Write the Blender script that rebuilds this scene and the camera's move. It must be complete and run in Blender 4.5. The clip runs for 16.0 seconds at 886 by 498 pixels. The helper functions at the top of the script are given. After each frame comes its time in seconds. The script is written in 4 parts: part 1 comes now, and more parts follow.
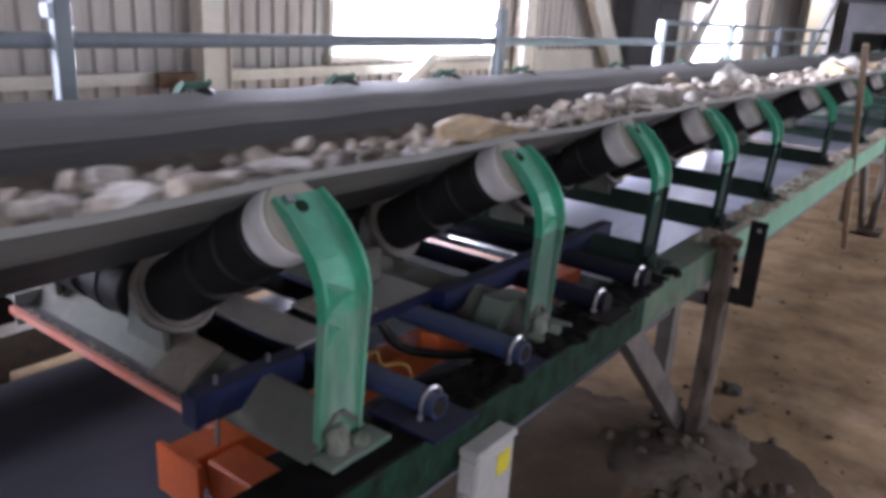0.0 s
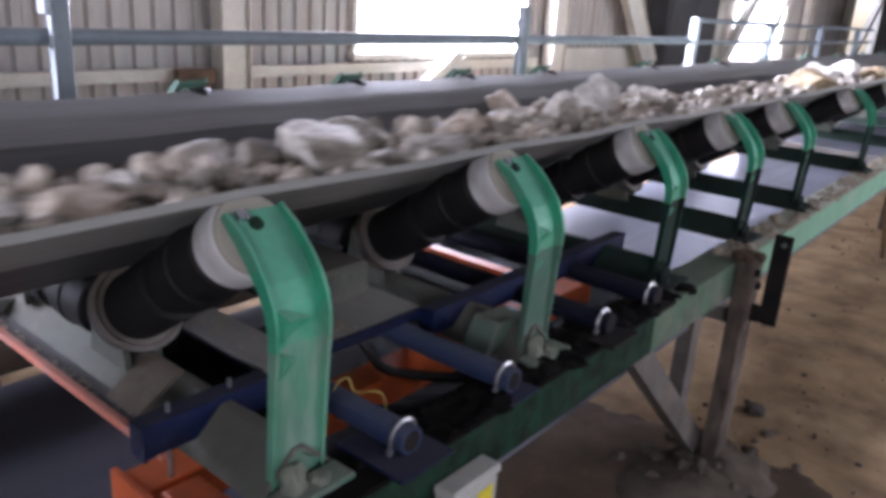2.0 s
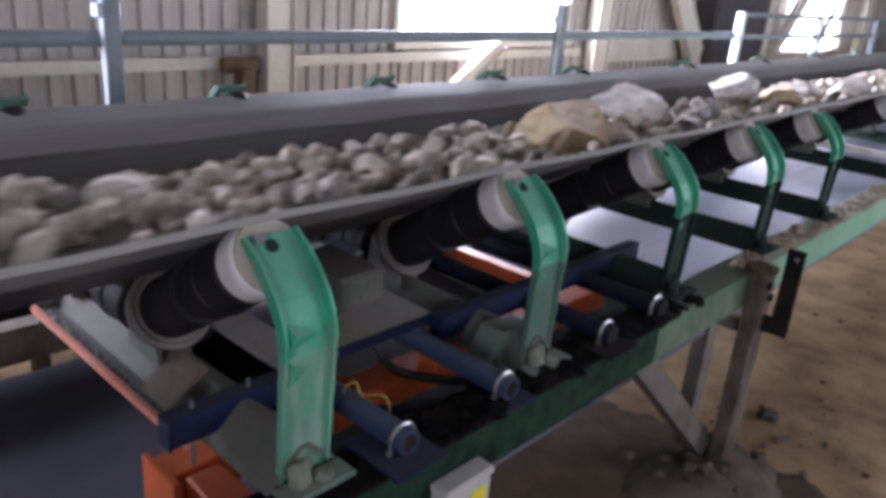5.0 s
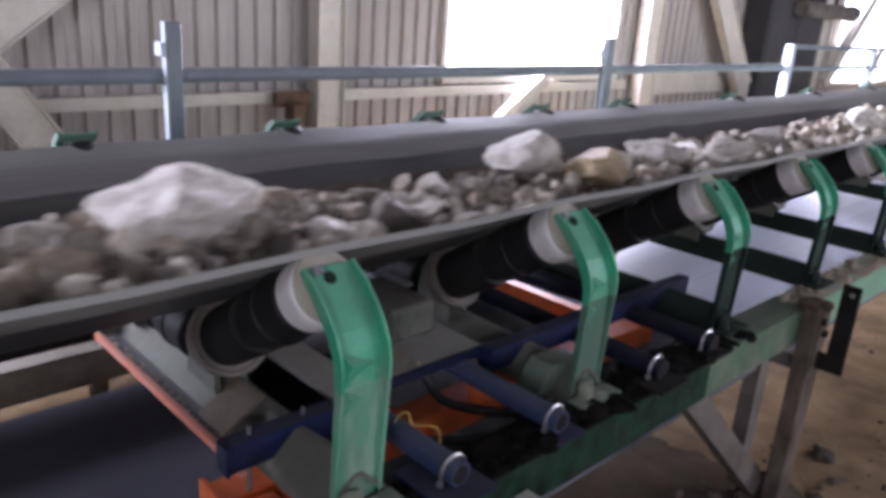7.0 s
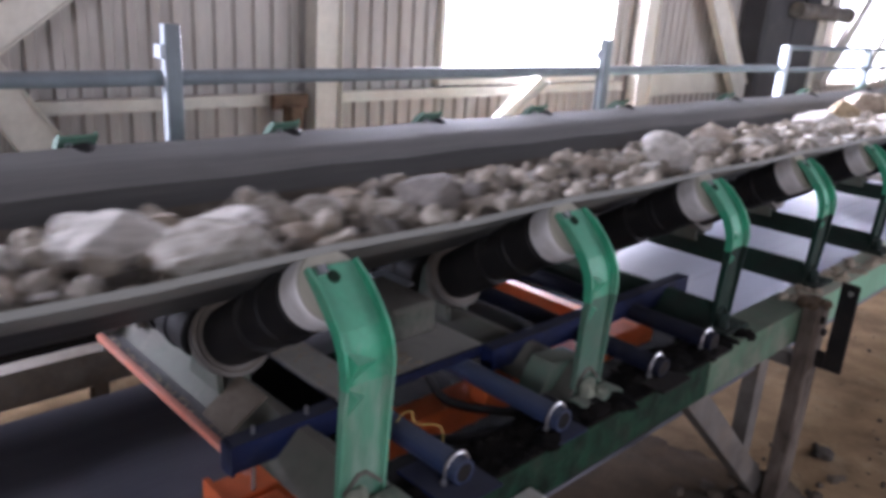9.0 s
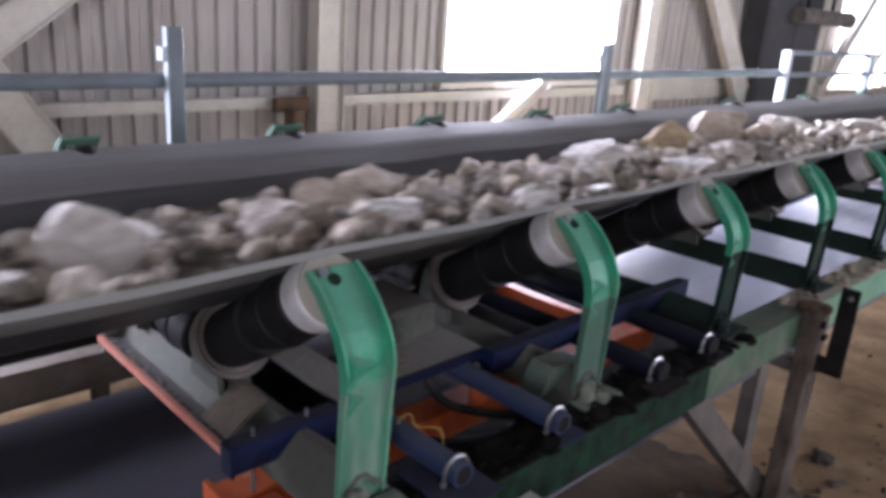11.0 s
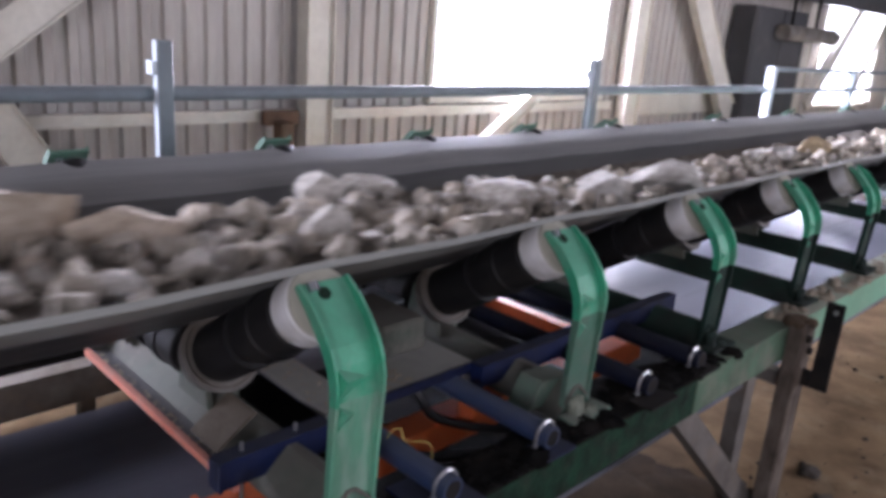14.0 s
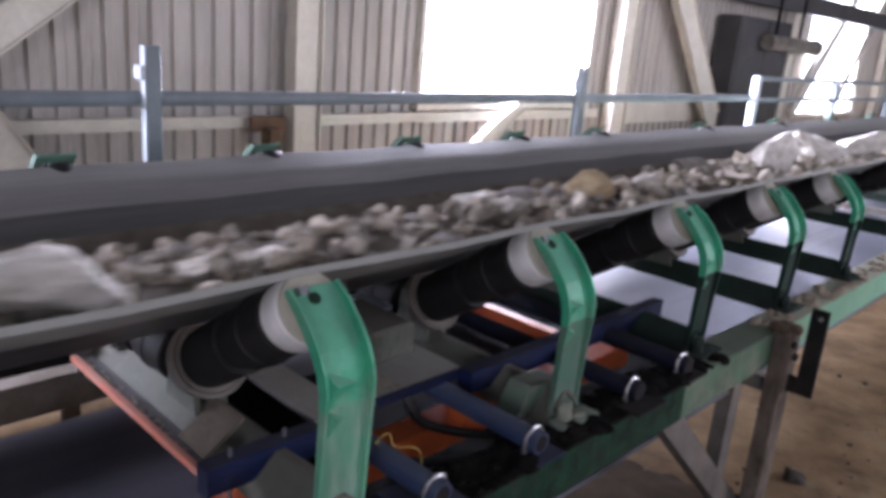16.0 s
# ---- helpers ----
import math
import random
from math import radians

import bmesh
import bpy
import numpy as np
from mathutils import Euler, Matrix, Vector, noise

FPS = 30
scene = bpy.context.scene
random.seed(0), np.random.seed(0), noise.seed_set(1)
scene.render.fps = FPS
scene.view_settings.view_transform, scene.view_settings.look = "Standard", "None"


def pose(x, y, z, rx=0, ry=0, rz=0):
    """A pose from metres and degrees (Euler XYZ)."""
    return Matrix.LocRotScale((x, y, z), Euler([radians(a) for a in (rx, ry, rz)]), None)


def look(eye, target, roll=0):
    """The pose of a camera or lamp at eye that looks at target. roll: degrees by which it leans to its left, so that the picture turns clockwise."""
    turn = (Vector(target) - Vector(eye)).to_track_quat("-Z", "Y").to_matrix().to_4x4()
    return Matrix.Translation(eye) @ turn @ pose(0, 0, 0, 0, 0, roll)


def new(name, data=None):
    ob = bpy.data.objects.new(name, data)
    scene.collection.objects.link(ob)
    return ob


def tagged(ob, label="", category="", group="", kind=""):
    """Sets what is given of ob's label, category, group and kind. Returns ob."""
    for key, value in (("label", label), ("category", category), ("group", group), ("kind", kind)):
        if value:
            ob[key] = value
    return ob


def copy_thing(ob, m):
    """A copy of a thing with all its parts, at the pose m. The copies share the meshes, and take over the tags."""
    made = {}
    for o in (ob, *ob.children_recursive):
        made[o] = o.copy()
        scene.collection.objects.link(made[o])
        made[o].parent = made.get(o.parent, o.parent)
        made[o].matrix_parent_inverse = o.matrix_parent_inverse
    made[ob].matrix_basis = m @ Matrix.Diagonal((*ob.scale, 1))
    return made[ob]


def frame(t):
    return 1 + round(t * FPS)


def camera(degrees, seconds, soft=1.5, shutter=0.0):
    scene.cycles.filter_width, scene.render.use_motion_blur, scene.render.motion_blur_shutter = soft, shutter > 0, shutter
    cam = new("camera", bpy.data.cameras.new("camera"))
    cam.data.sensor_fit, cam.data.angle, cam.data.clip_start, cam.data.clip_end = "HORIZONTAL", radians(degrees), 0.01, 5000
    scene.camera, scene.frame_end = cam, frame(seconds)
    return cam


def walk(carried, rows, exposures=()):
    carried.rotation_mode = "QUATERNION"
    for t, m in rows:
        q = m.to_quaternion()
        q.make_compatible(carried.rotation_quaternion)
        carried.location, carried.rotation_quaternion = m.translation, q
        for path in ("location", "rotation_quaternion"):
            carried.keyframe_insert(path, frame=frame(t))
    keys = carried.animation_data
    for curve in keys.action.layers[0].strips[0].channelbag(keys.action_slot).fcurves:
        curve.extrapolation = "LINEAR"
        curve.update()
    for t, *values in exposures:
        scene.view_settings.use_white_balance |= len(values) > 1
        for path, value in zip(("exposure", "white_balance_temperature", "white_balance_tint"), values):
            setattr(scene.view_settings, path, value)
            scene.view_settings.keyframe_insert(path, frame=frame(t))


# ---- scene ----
cam = camera(61.0, 16.0, soft=4.1, shutter=0.9)
PATH = [
    (0, (1.774, -0.999, 1.759), (0.656, 0.542, 1.145), 3.6),
    (0.5, (1.786, -0.955, 1.769), (0.657, 0.574, 1.147), 3.4),
    (1, (1.735, -0.906, 1.769), (0.62, 0.638, 1.158), 3.4),
    (1.5, (1.72, -0.848, 1.767), (0.555, 0.654, 1.146), 2.8),
    (2, (1.776, -0.811, 1.77), (0.591, 0.673, 1.142), 3.8),
    (2.5, (1.825, -0.803, 1.771), (0.608, 0.663, 1.165), 3.1),
    (3, (1.862, -0.805, 1.781), (0.631, 0.637, 1.145), 4.0),
    (3.5, (1.885, -0.807, 1.805), (0.664, 0.632, 1.14), 3.7),
    (4, (1.898, -0.812, 1.861), (0.687, 0.612, 1.148), 4.3),
    (6.5, (1.893, -0.859, 1.916), (0.553, 0.492, 1.298), 4.0),
    (7, (1.899, -0.866, 1.917), (0.542, 0.467, 1.297), 4.0),
    (7.5, (1.902, -0.874, 1.915), (0.541, 0.459, 1.303), 4.2),
    (8, (1.9, -0.88, 1.915), (0.537, 0.451, 1.305), 4.1),
    (8.5, (1.896, -0.88, 1.912), (0.537, 0.451, 1.296), 3.8),
    (9, (1.898, -0.882, 1.911), (0.545, 0.458, 1.298), 3.8),
    (11.5, (1.901, -0.885, 1.912), (0.544, 0.455, 1.313), 4.1),
    (12, (1.9, -0.889, 1.915), (0.546, 0.46, 1.326), 4.3),
    (12.5, (1.901, -0.896, 1.911), (0.544, 0.454, 1.331), 4.5),
    (13, (1.901, -0.897, 1.913), (0.549, 0.458, 1.334), 4.4),
    (13.5, (1.899, -0.892, 1.914), (0.551, 0.468, 1.336), 4.4),
    (14, (1.903, -0.892, 1.916), (0.559, 0.476, 1.347), 4.4),
    (14.5, (1.903, -0.893, 1.916), (0.556, 0.473, 1.35), 4.5),
    (15, (1.901, -0.895, 1.912), (0.561, 0.48, 1.351), 4.5),
    (15.5, (1.899, -0.897, 1.912), (0.57, 0.49, 1.357), 4.6),
    (16, (1.902, -0.9, 1.913), (0.578, 0.495, 1.365), 4.8),
]
EXPOSURES = [(0, 0.84, 5800, 25), (2, 0.9, 5800, 25), (4, 0.88, 5800, 25), (6.5, 0.88, 5850, 26), (11.5, 0.92, 5850, 26), (16, 0.94, 5850, 26)]

walk(cam, [(t, look(eye, target, roll)) for t, eye, target, roll in PATH], EXPOSURES)

# ---- world and lights ----
world = bpy.data.worlds.new("world")
scene.world = world
world.use_nodes = True
wn = world.node_tree.nodes
sky = wn.new("ShaderNodeTexSky")
sky.sky_type, sky.sun_disc = "NISHITA", False
sky.sun_elevation, sky.sun_rotation = radians(38), radians(-70)
wn["Background"].inputs[1].default_value = 0.12
world.node_tree.links.new(sky.outputs[0], wn["Background"].inputs[0])


def window_light(name, m, w, h, watts, color=(0.93, 0.96, 1.0)):
    """Daylight of one window: an area lamp just outside its opening."""
    d = bpy.data.lights.new(name, "AREA")
    d.shape, d.size, d.size_y, d.energy, d.color = "RECTANGLE", w, h, watts, color
    ob = new(name, d)
    ob.matrix_world = m
    return ob


WALL_X = -3.7
window_light("daylight", look((-4.05, 5.9, 2.45), (0, 5.9, 2.45)), 2.8, 2.34, 1330)
window_light("daylight", look((-4.05, 16.6, 2.35), (0, 16.6, 2.35)), 4.2, 2.5, 900)
window_light("daylight", look((-4.05, -3.4, 2.45), (0, -3.4, 2.45)), 4.2, 2.34, 500)
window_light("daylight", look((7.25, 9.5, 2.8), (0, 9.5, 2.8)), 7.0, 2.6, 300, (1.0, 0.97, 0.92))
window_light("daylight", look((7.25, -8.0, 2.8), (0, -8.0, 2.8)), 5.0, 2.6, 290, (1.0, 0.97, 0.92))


# ---- materials ----
def material(name, color, color2=None, rough=0.6, metal=0.0, scale=6.0, fine=60.0, bump=0.2, dust=0.0,
             dust_color=(0.30, 0.27, 0.23), up=0.0, per_object=0.0, per_island=0.0, stretch=None, gloss=0.5):
    """Painted, rusty, dusty or stony surface: two scales of noise, optional dust patches and dust on upward faces."""
    m = bpy.data.materials.new(name)
    m.use_nodes = True
    nt = m.node_tree
    n, l = nt.nodes, nt.links
    b = n["Principled BSDF"]
    b.inputs["Metallic"].default_value = metal
    b.inputs["Specular IOR Level"].default_value = gloss
    tc = n.new("ShaderNodeTexCoord")
    mp = n.new("ShaderNodeMapping")
    l.new(tc.outputs["Object"], mp.inputs[0])
    if stretch:
        mp.inputs["Scale"].default_value = stretch

    def tex(s, detail=5.0, rough_=0.6):
        t = n.new("ShaderNodeTexNoise")
        t.inputs["Scale"].default_value, t.inputs["Detail"].default_value, t.inputs["Roughness"].default_value = s, detail, rough_
        l.new(mp.outputs[0], t.inputs["Vector"])
        return t.outputs["Fac"]

    def ramp(src, lo, hi):
        r = n.new("ShaderNodeMapRange")
        r.inputs[1].default_value, r.inputs[2].default_value = lo, hi
        l.new(src, r.inputs[0])
        return r.outputs[0]

    def mix(f, a, c):
        x = n.new("ShaderNodeMix")
        x.data_type = "RGBA"
        for sock, v in ((x.inputs[0], f), (x.inputs[6], a), (x.inputs[7], c)):
            if isinstance(v, (int, float)):
                sock.default_value = v
            elif isinstance(v, tuple):
                sock.default_value = (*v, 1)
            else:
                l.new(v, sock)
        return x.outputs[2]

    def maths(op, a, c):
        x = n.new("ShaderNodeMath")
        x.operation = op
        x.use_clamp = True
        for sock, v in ((x.inputs[0], a), (x.inputs[1], c)):
            if isinstance(v, (int, float)):
                sock.default_value = v
            else:
                l.new(v, sock)
        return x.outputs[0]

    color2 = color2 or tuple(c * 0.6 for c in color)
    big, small = tex(scale), tex(fine, 3.0)
    col = mix(ramp(big, 0.35, 0.68), color, color2)
    col = mix(maths("MULTIPLY", ramp(small, 0.3, 0.75), 0.35), col, tuple(c * 0.55 for c in color))
    if per_object or per_island:
        hsv = n.new("ShaderNodeHueSaturation")
        src = n.new("ShaderNodeObjectInfo").outputs["Random"] if per_object else n.new("ShaderNodeNewGeometry").outputs["Random Per Island"]
        k = per_object or per_island
        r = n.new("ShaderNodeMapRange")
        r.inputs[3].default_value, r.inputs[4].default_value = 1 - k, 1 + k
        l.new(src, r.inputs[0])
        l.new(r.outputs[0], hsv.inputs["Value"])
        l.new(col, hsv.inputs["Color"])
        col = hsv.outputs[0]
    if dust or up:
        f = maths("MULTIPLY", ramp(tex(scale * 0.7 + 1.0, 6.0, 0.7), 0.62 - 0.3 * dust, 0.85 - 0.3 * dust), min(1.0, 0.3 + dust)) if dust else 0.0
        if up:
            g = n.new("ShaderNodeNewGeometry")
            s = n.new("ShaderNodeSeparateXYZ")
            l.new(g.outputs["Normal"], s.inputs[0])
            u = maths("MULTIPLY", ramp(s.outputs[2], 0.35, 0.95), maths("ADD", ramp(tex(scale * 2 + 2), 0.2, 0.6), 0.25))
            f = maths("MAXIMUM", f, maths("MULTIPLY", u, up))
        col = mix(f, col, dust_color)
        rr = n.new("ShaderNodeMapRange")
        rr.inputs[3].default_value, rr.inputs[4].default_value = rough, 0.95
        l.new(f, rr.inputs[0])
        l.new(rr.outputs[0], b.inputs["Roughness"])
    else:
        rr = n.new("ShaderNodeMapRange")
        rr.inputs[3].default_value, rr.inputs[4].default_value = max(rough - 0.12, 0.05), min(rough + 0.12, 1.0)
        l.new(big, rr.inputs[0])
        l.new(rr.outputs[0], b.inputs["Roughness"])
    l.new(col, b.inputs["Base Color"])
    bp = n.new("ShaderNodeBump")
    bp.inputs["Strength"].default_value, bp.inputs["Distance"].default_value = bump, 0.01
    l.new(maths("ADD", maths("MULTIPLY", big, 0.6), maths("MULTIPLY", small, 0.4)), bp.inputs["Height"])
    l.new(bp.outputs[0], b.inputs["Normal"])
    return m


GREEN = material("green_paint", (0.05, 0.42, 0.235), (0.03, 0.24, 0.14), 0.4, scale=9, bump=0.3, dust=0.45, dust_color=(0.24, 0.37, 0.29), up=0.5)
GREEN_PALE = material("dust_filmed_green_paint", (0.11, 0.38, 0.24), (0.10, 0.24, 0.16), 0.52, scale=7, bump=0.3, dust=0.55, dust_color=(0.26, 0.36, 0.29), up=0.5, stretch=(1, 2, 0.5))
GREEN_DUSTY = material("dusty_green_paint", (0.06, 0.17, 0.11), (0.10, 0.125, 0.10), 0.65, scale=9, bump=0.3, dust=0.7, dust_color=(0.20, 0.215, 0.175), up=0.9)
# green dimmed in colour for the shaded faces of the far brackets
GREEN_DULL = material("dimmed_green_paint", (0.05, 0.20, 0.125), (0.07, 0.12, 0.09), 0.6, scale=8, bump=0.3, dust=0.55, dust_color=(0.15, 0.19, 0.155), up=0.4)
CROSS = material("mud_caked_green_paint", (0.06, 0.095, 0.068), (0.07, 0.062, 0.05), 0.75, scale=8, bump=0.35, dust=0.6, dust_color=(0.165, 0.15, 0.128), up=0.8)
# dark green that holds the shade on the lower parts of farther idlers
GREEN_DARK = material("shaded_green_paint", (0.010, 0.040, 0.028), (0.012, 0.016, 0.014), 0.7, scale=6, bump=0.2, dust=0.2, dust_color=(0.07, 0.075, 0.062), up=0.3, gloss=0.2)
STRINGER = material("green_channel_paint", (0.17, 0.42, 0.27), (0.14, 0.30, 0.19), 0.6, scale=4, bump=0.2, dust=0.4, dust_color=(0.36, 0.36, 0.28), up=1.0)
# dark green of the scale section: grime and shade both put into the colour
STRINGER_DARK = material("grimy_shaded_green_channel", (0.013, 0.052, 0.029), (0.006, 0.008, 0.006), 0.75, scale=16, bump=0.7, dust=0.35, dust_color=(0.04, 0.043, 0.033), up=0.2, gloss=0.15)
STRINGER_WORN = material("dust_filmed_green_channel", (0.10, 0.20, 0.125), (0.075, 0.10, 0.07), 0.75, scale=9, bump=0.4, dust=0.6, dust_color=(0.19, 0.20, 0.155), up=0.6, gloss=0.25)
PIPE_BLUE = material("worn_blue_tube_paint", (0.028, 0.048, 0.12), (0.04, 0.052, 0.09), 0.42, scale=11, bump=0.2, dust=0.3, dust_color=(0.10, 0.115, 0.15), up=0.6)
PIPE_DARK = material("darker_blue_tube_paint", (0.007, 0.010, 0.028), (0.010, 0.010, 0.014), 0.55, scale=11, bump=0.2, dust=0.2, dust_color=(0.04, 0.042, 0.05), up=0.4, gloss=0.25)
BLUE = material("blue_paint", (0.008, 0.016, 0.065), (0.010, 0.012, 0.03), 0.5, scale=12, bump=0.25, dust=0.2, dust_color=(0.07, 0.072, 0.08), up=0.5, gloss=0.3)
ORANGE = material("orange_paint", (0.78, 0.15, 0.03), (0.58, 0.13, 0.04), 0.55, scale=6, bump=0.15, dust=0.2, dust_color=(0.38, 0.22, 0.14), up=0.12)
# black for real grime, and for shade in the gaps of the scale
GRIME_SHADE = material("black_grime_and_shade", (0.005, 0.005, 0.005), (0.014, 0.012, 0.010), 0.9, scale=15, bump=0.6, gloss=0.08)
TRAY = material("dull_tray_steel", (0.15, 0.148, 0.152), (0.085, 0.078, 0.07), 0.6, scale=6, bump=0.3, dust=0.35, dust_color=(0.13, 0.122, 0.11))
PINK = material("sun_faded_orange_paint", (0.62, 0.17, 0.10), (0.5, 0.22, 0.16), 0.55, scale=10, bump=0.15, dust=0.3, dust_color=(0.40, 0.30, 0.26), up=0.3)
PLATE = material("dusty_steel_plate", (0.22, 0.225, 0.225), (0.28, 0.275, 0.26), 0.65, 0.1, scale=6, bump=0.35, dust=0.5, dust_color=(0.36, 0.355, 0.32), up=0.9)
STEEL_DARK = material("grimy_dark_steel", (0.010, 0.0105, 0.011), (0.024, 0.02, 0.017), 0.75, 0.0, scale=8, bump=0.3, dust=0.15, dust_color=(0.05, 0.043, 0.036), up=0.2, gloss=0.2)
STEEL_GREY = material("grey_painted_steel", (0.19, 0.18, 0.163), (0.075, 0.063, 0.05), 0.65, 0.1, scale=5, bump=0.3, dust=0.45, dust_color=(0.22, 0.175, 0.13), up=0.4)
LEG = material("rusty_brown_steel", (0.17, 0.14, 0.115), (0.045, 0.034, 0.026), 0.8, 0.0, scale=12, bump=0.4, dust=0.35, dust_color=(0.20, 0.175, 0.145), stretch=(1, 1, 0.5), gloss=0.2)
GALV = material("galvanised_steel", (0.62, 0.63, 0.65), (0.5, 0.5, 0.52), 0.3, 0.9, scale=20, bump=0.1)
ROLL_BLACK = material("black_roller", (0.007, 0.007, 0.008), (0.016, 0.015, 0.014), 0.6, scale=10, bump=0.2, dust=0.2, dust_color=(0.05, 0.046, 0.042), gloss=0.25)
ROLL_WHITE = material("white_roller_end", (0.86, 0.86, 0.865), (0.5, 0.49, 0.46), 0.5, scale=16, bump=0.3, dust=0.4, dust_color=(0.27, 0.26, 0.23))
FOOT = material("dust_caked_paint", (0.20, 0.225, 0.175), (0.13, 0.15, 0.115), 0.9, scale=14, bump=0.5, dust=0.4, dust_color=(0.26, 0.25, 0.205), gloss=0.2)
SPILL = material("pale_spilled_dust", (0.42, 0.36, 0.27), (0.27, 0.225, 0.165), 0.95, scale=20, bump=0.5)
CREAM = material("dusty_cream_seal", (0.48, 0.46, 0.38), (0.36, 0.35, 0.28), 0.7, scale=12, bump=0.3)
# belt tones hold dust and wear, plus trough shade and the near lip's light
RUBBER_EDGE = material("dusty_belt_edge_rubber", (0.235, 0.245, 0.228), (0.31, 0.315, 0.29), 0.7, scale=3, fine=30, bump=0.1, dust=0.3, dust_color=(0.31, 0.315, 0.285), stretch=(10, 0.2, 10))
RUBBER_FAR = material("mid_grey_belt_edge_rubber", (0.15, 0.149, 0.145), (0.20, 0.196, 0.187), 0.65, scale=3, fine=30, bump=0.1, dust=0.35, dust_color=(0.21, 0.204, 0.19), stretch=(8, 0.25, 8))
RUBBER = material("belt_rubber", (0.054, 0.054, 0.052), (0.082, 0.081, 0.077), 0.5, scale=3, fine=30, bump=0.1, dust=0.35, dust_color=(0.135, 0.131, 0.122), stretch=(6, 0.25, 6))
RETURN = material("return_belt_rubber", (0.085, 0.086, 0.108), (0.10, 0.10, 0.122), 0.40, scale=3, fine=30, bump=0.015, dust=0.15, dust_color=(0.12, 0.119, 0.125), stretch=(3, 0.08, 3))
FLOOR = material("sandy_concrete", (0.43, 0.295, 0.165), (0.14, 0.09, 0.05), 0.92, scale=2.4, fine=35, bump=0.8, dust=0.35, dust_color=(0.47, 0.375, 0.245), gloss=0.2)
CLAD = material("grey_beige_cladding", (0.46, 0.43, 0.40), (0.33, 0.30, 0.275), 0.6, scale=1.2, fine=18, bump=0.05, dust=0.25, dust_color=(0.30, 0.26, 0.21), stretch=(1, 4, 0.5))
CREAM_STEEL = material("cream_painted_steel", (0.66, 0.63, 0.56), (0.52, 0.49, 0.43), 0.6, scale=2.5, fine=25, bump=0.1, dust=0.2, dust_color=(0.45, 0.40, 0.33))
BLUE_GREY = material("blue_grey_rail_paint", (0.17, 0.205, 0.225), (0.12, 0.14, 0.155), 0.5, scale=5, bump=0.15, dust=0.2, dust_color=(0.3, 0.29, 0.27), up=0.3)
RAIL_LIGHT = material("pale_post_paint", (0.50, 0.55, 0.60), (0.38, 0.42, 0.46), 0.55, scale=6, bump=0.1, dust=0.25)
RUST = material("brown_rust", (0.17, 0.10, 0.06), (0.09, 0.055, 0.035), 0.85, scale=10, bump=0.4)
DARK_WALL = material("dark_grey_panel", (0.065, 0.063, 0.066), (0.04, 0.04, 0.042), 0.7, scale=2, bump=0.15, dust=0.2, dust_color=(0.16, 0.15, 0.14))
CONCRETE = material("grey_plaster", (0.33, 0.31, 0.29), (0.25, 0.235, 0.22), 0.85, scale=1.5, bump=0.25, dust=0.2)
HOSE = material("black_hose", (0.012, 0.012, 0.013), (0.03, 0.03, 0.03), 0.5, scale=15, bump=0.1, dust=0.15, dust_color=(0.12, 0.11, 0.1))
WIRE = material("yellow_wire", (0.75, 0.55, 0.12), (0.65, 0.5, 0.15), 0.5, scale=15, bump=0.05)
BOX_WHITE = material("off_white_enclosure", (0.52, 0.53, 0.50), (0.45, 0.46, 0.43), 0.5, scale=6, bump=0.1, dust=0.2, dust_color=(0.36, 0.35, 0.29), up=0.6)
YELLOW = material("yellow_sticker", (0.78, 0.68, 0.03), (0.7, 0.6, 0.05), 0.5, scale=10, bump=0.02)
WOOD = material("rough_sawn_wood", (0.33, 0.245, 0.165), (0.24, 0.17, 0.11), 0.8, scale=4, fine=40, bump=0.3, stretch=(8, 8, 0.6))
SOIL = material("dark_oily_dirt", (0.045, 0.038, 0.03), (0.08, 0.065, 0.05), 0.9, scale=12, bump=0.6)
# brown of the mud cake; on the floor it also carries shade
MUD_SHADE = material("mud_and_floor_shade", (0.085, 0.063, 0.043), (0.15, 0.105, 0.066), 0.95, scale=5, fine=60, bump=0.8, gloss=0.2)
SAND_HEAP = material("spilled_fines", (0.17, 0.14, 0.108), (0.09, 0.074, 0.057), 0.95, scale=9, fine=80, bump=0.6, gloss=0.2)
STONE_GREY = material("grey_limestone", (0.54, 0.50, 0.435), (0.19, 0.167, 0.135), 0.88, scale=7, fine=45, bump=0.9, dust=0.35, dust_color=(0.56, 0.525, 0.46), per_object=0.25, gloss=0.3)
STONE_WHITE = material("white_limestone", (0.72, 0.69, 0.63), (0.34, 0.31, 0.26), 0.85, scale=6, fine=40, bump=1.0, dust=0.3, dust_color=(0.56, 0.53, 0.475), per_object=0.16, gloss=0.3)
STONE_TAN = material("tan_limestone", (0.50, 0.42, 0.33), (0.25, 0.195, 0.14), 0.88, scale=6, fine=45, bump=0.9, dust=0.3, dust_color=(0.53, 0.475, 0.40), per_object=0.18)
STONE_DARK = material("dark_limestone", (0.20, 0.18, 0.158), (0.10, 0.086, 0.07), 0.88, scale=7, fine=45, bump=0.9, dust=0.3, dust_color=(0.30, 0.28, 0.25), per_object=0.2)
STONE_OCHRE = material("ochre_limestone", (0.47, 0.365, 0.22), (0.24, 0.165, 0.085), 0.85, scale=5, fine=45, bump=0.9, dust=0.3, dust_color=(0.50, 0.44, 0.35), per_object=0.1)
RUBBLE = material("stone_rubble", (0.42, 0.375, 0.31), (0.15, 0.126, 0.097), 0.92, scale=14, fine=70, bump=0.6, dust=0.3, dust_color=(0.40, 0.365, 0.315), per_island=0.55, gloss=0.25)
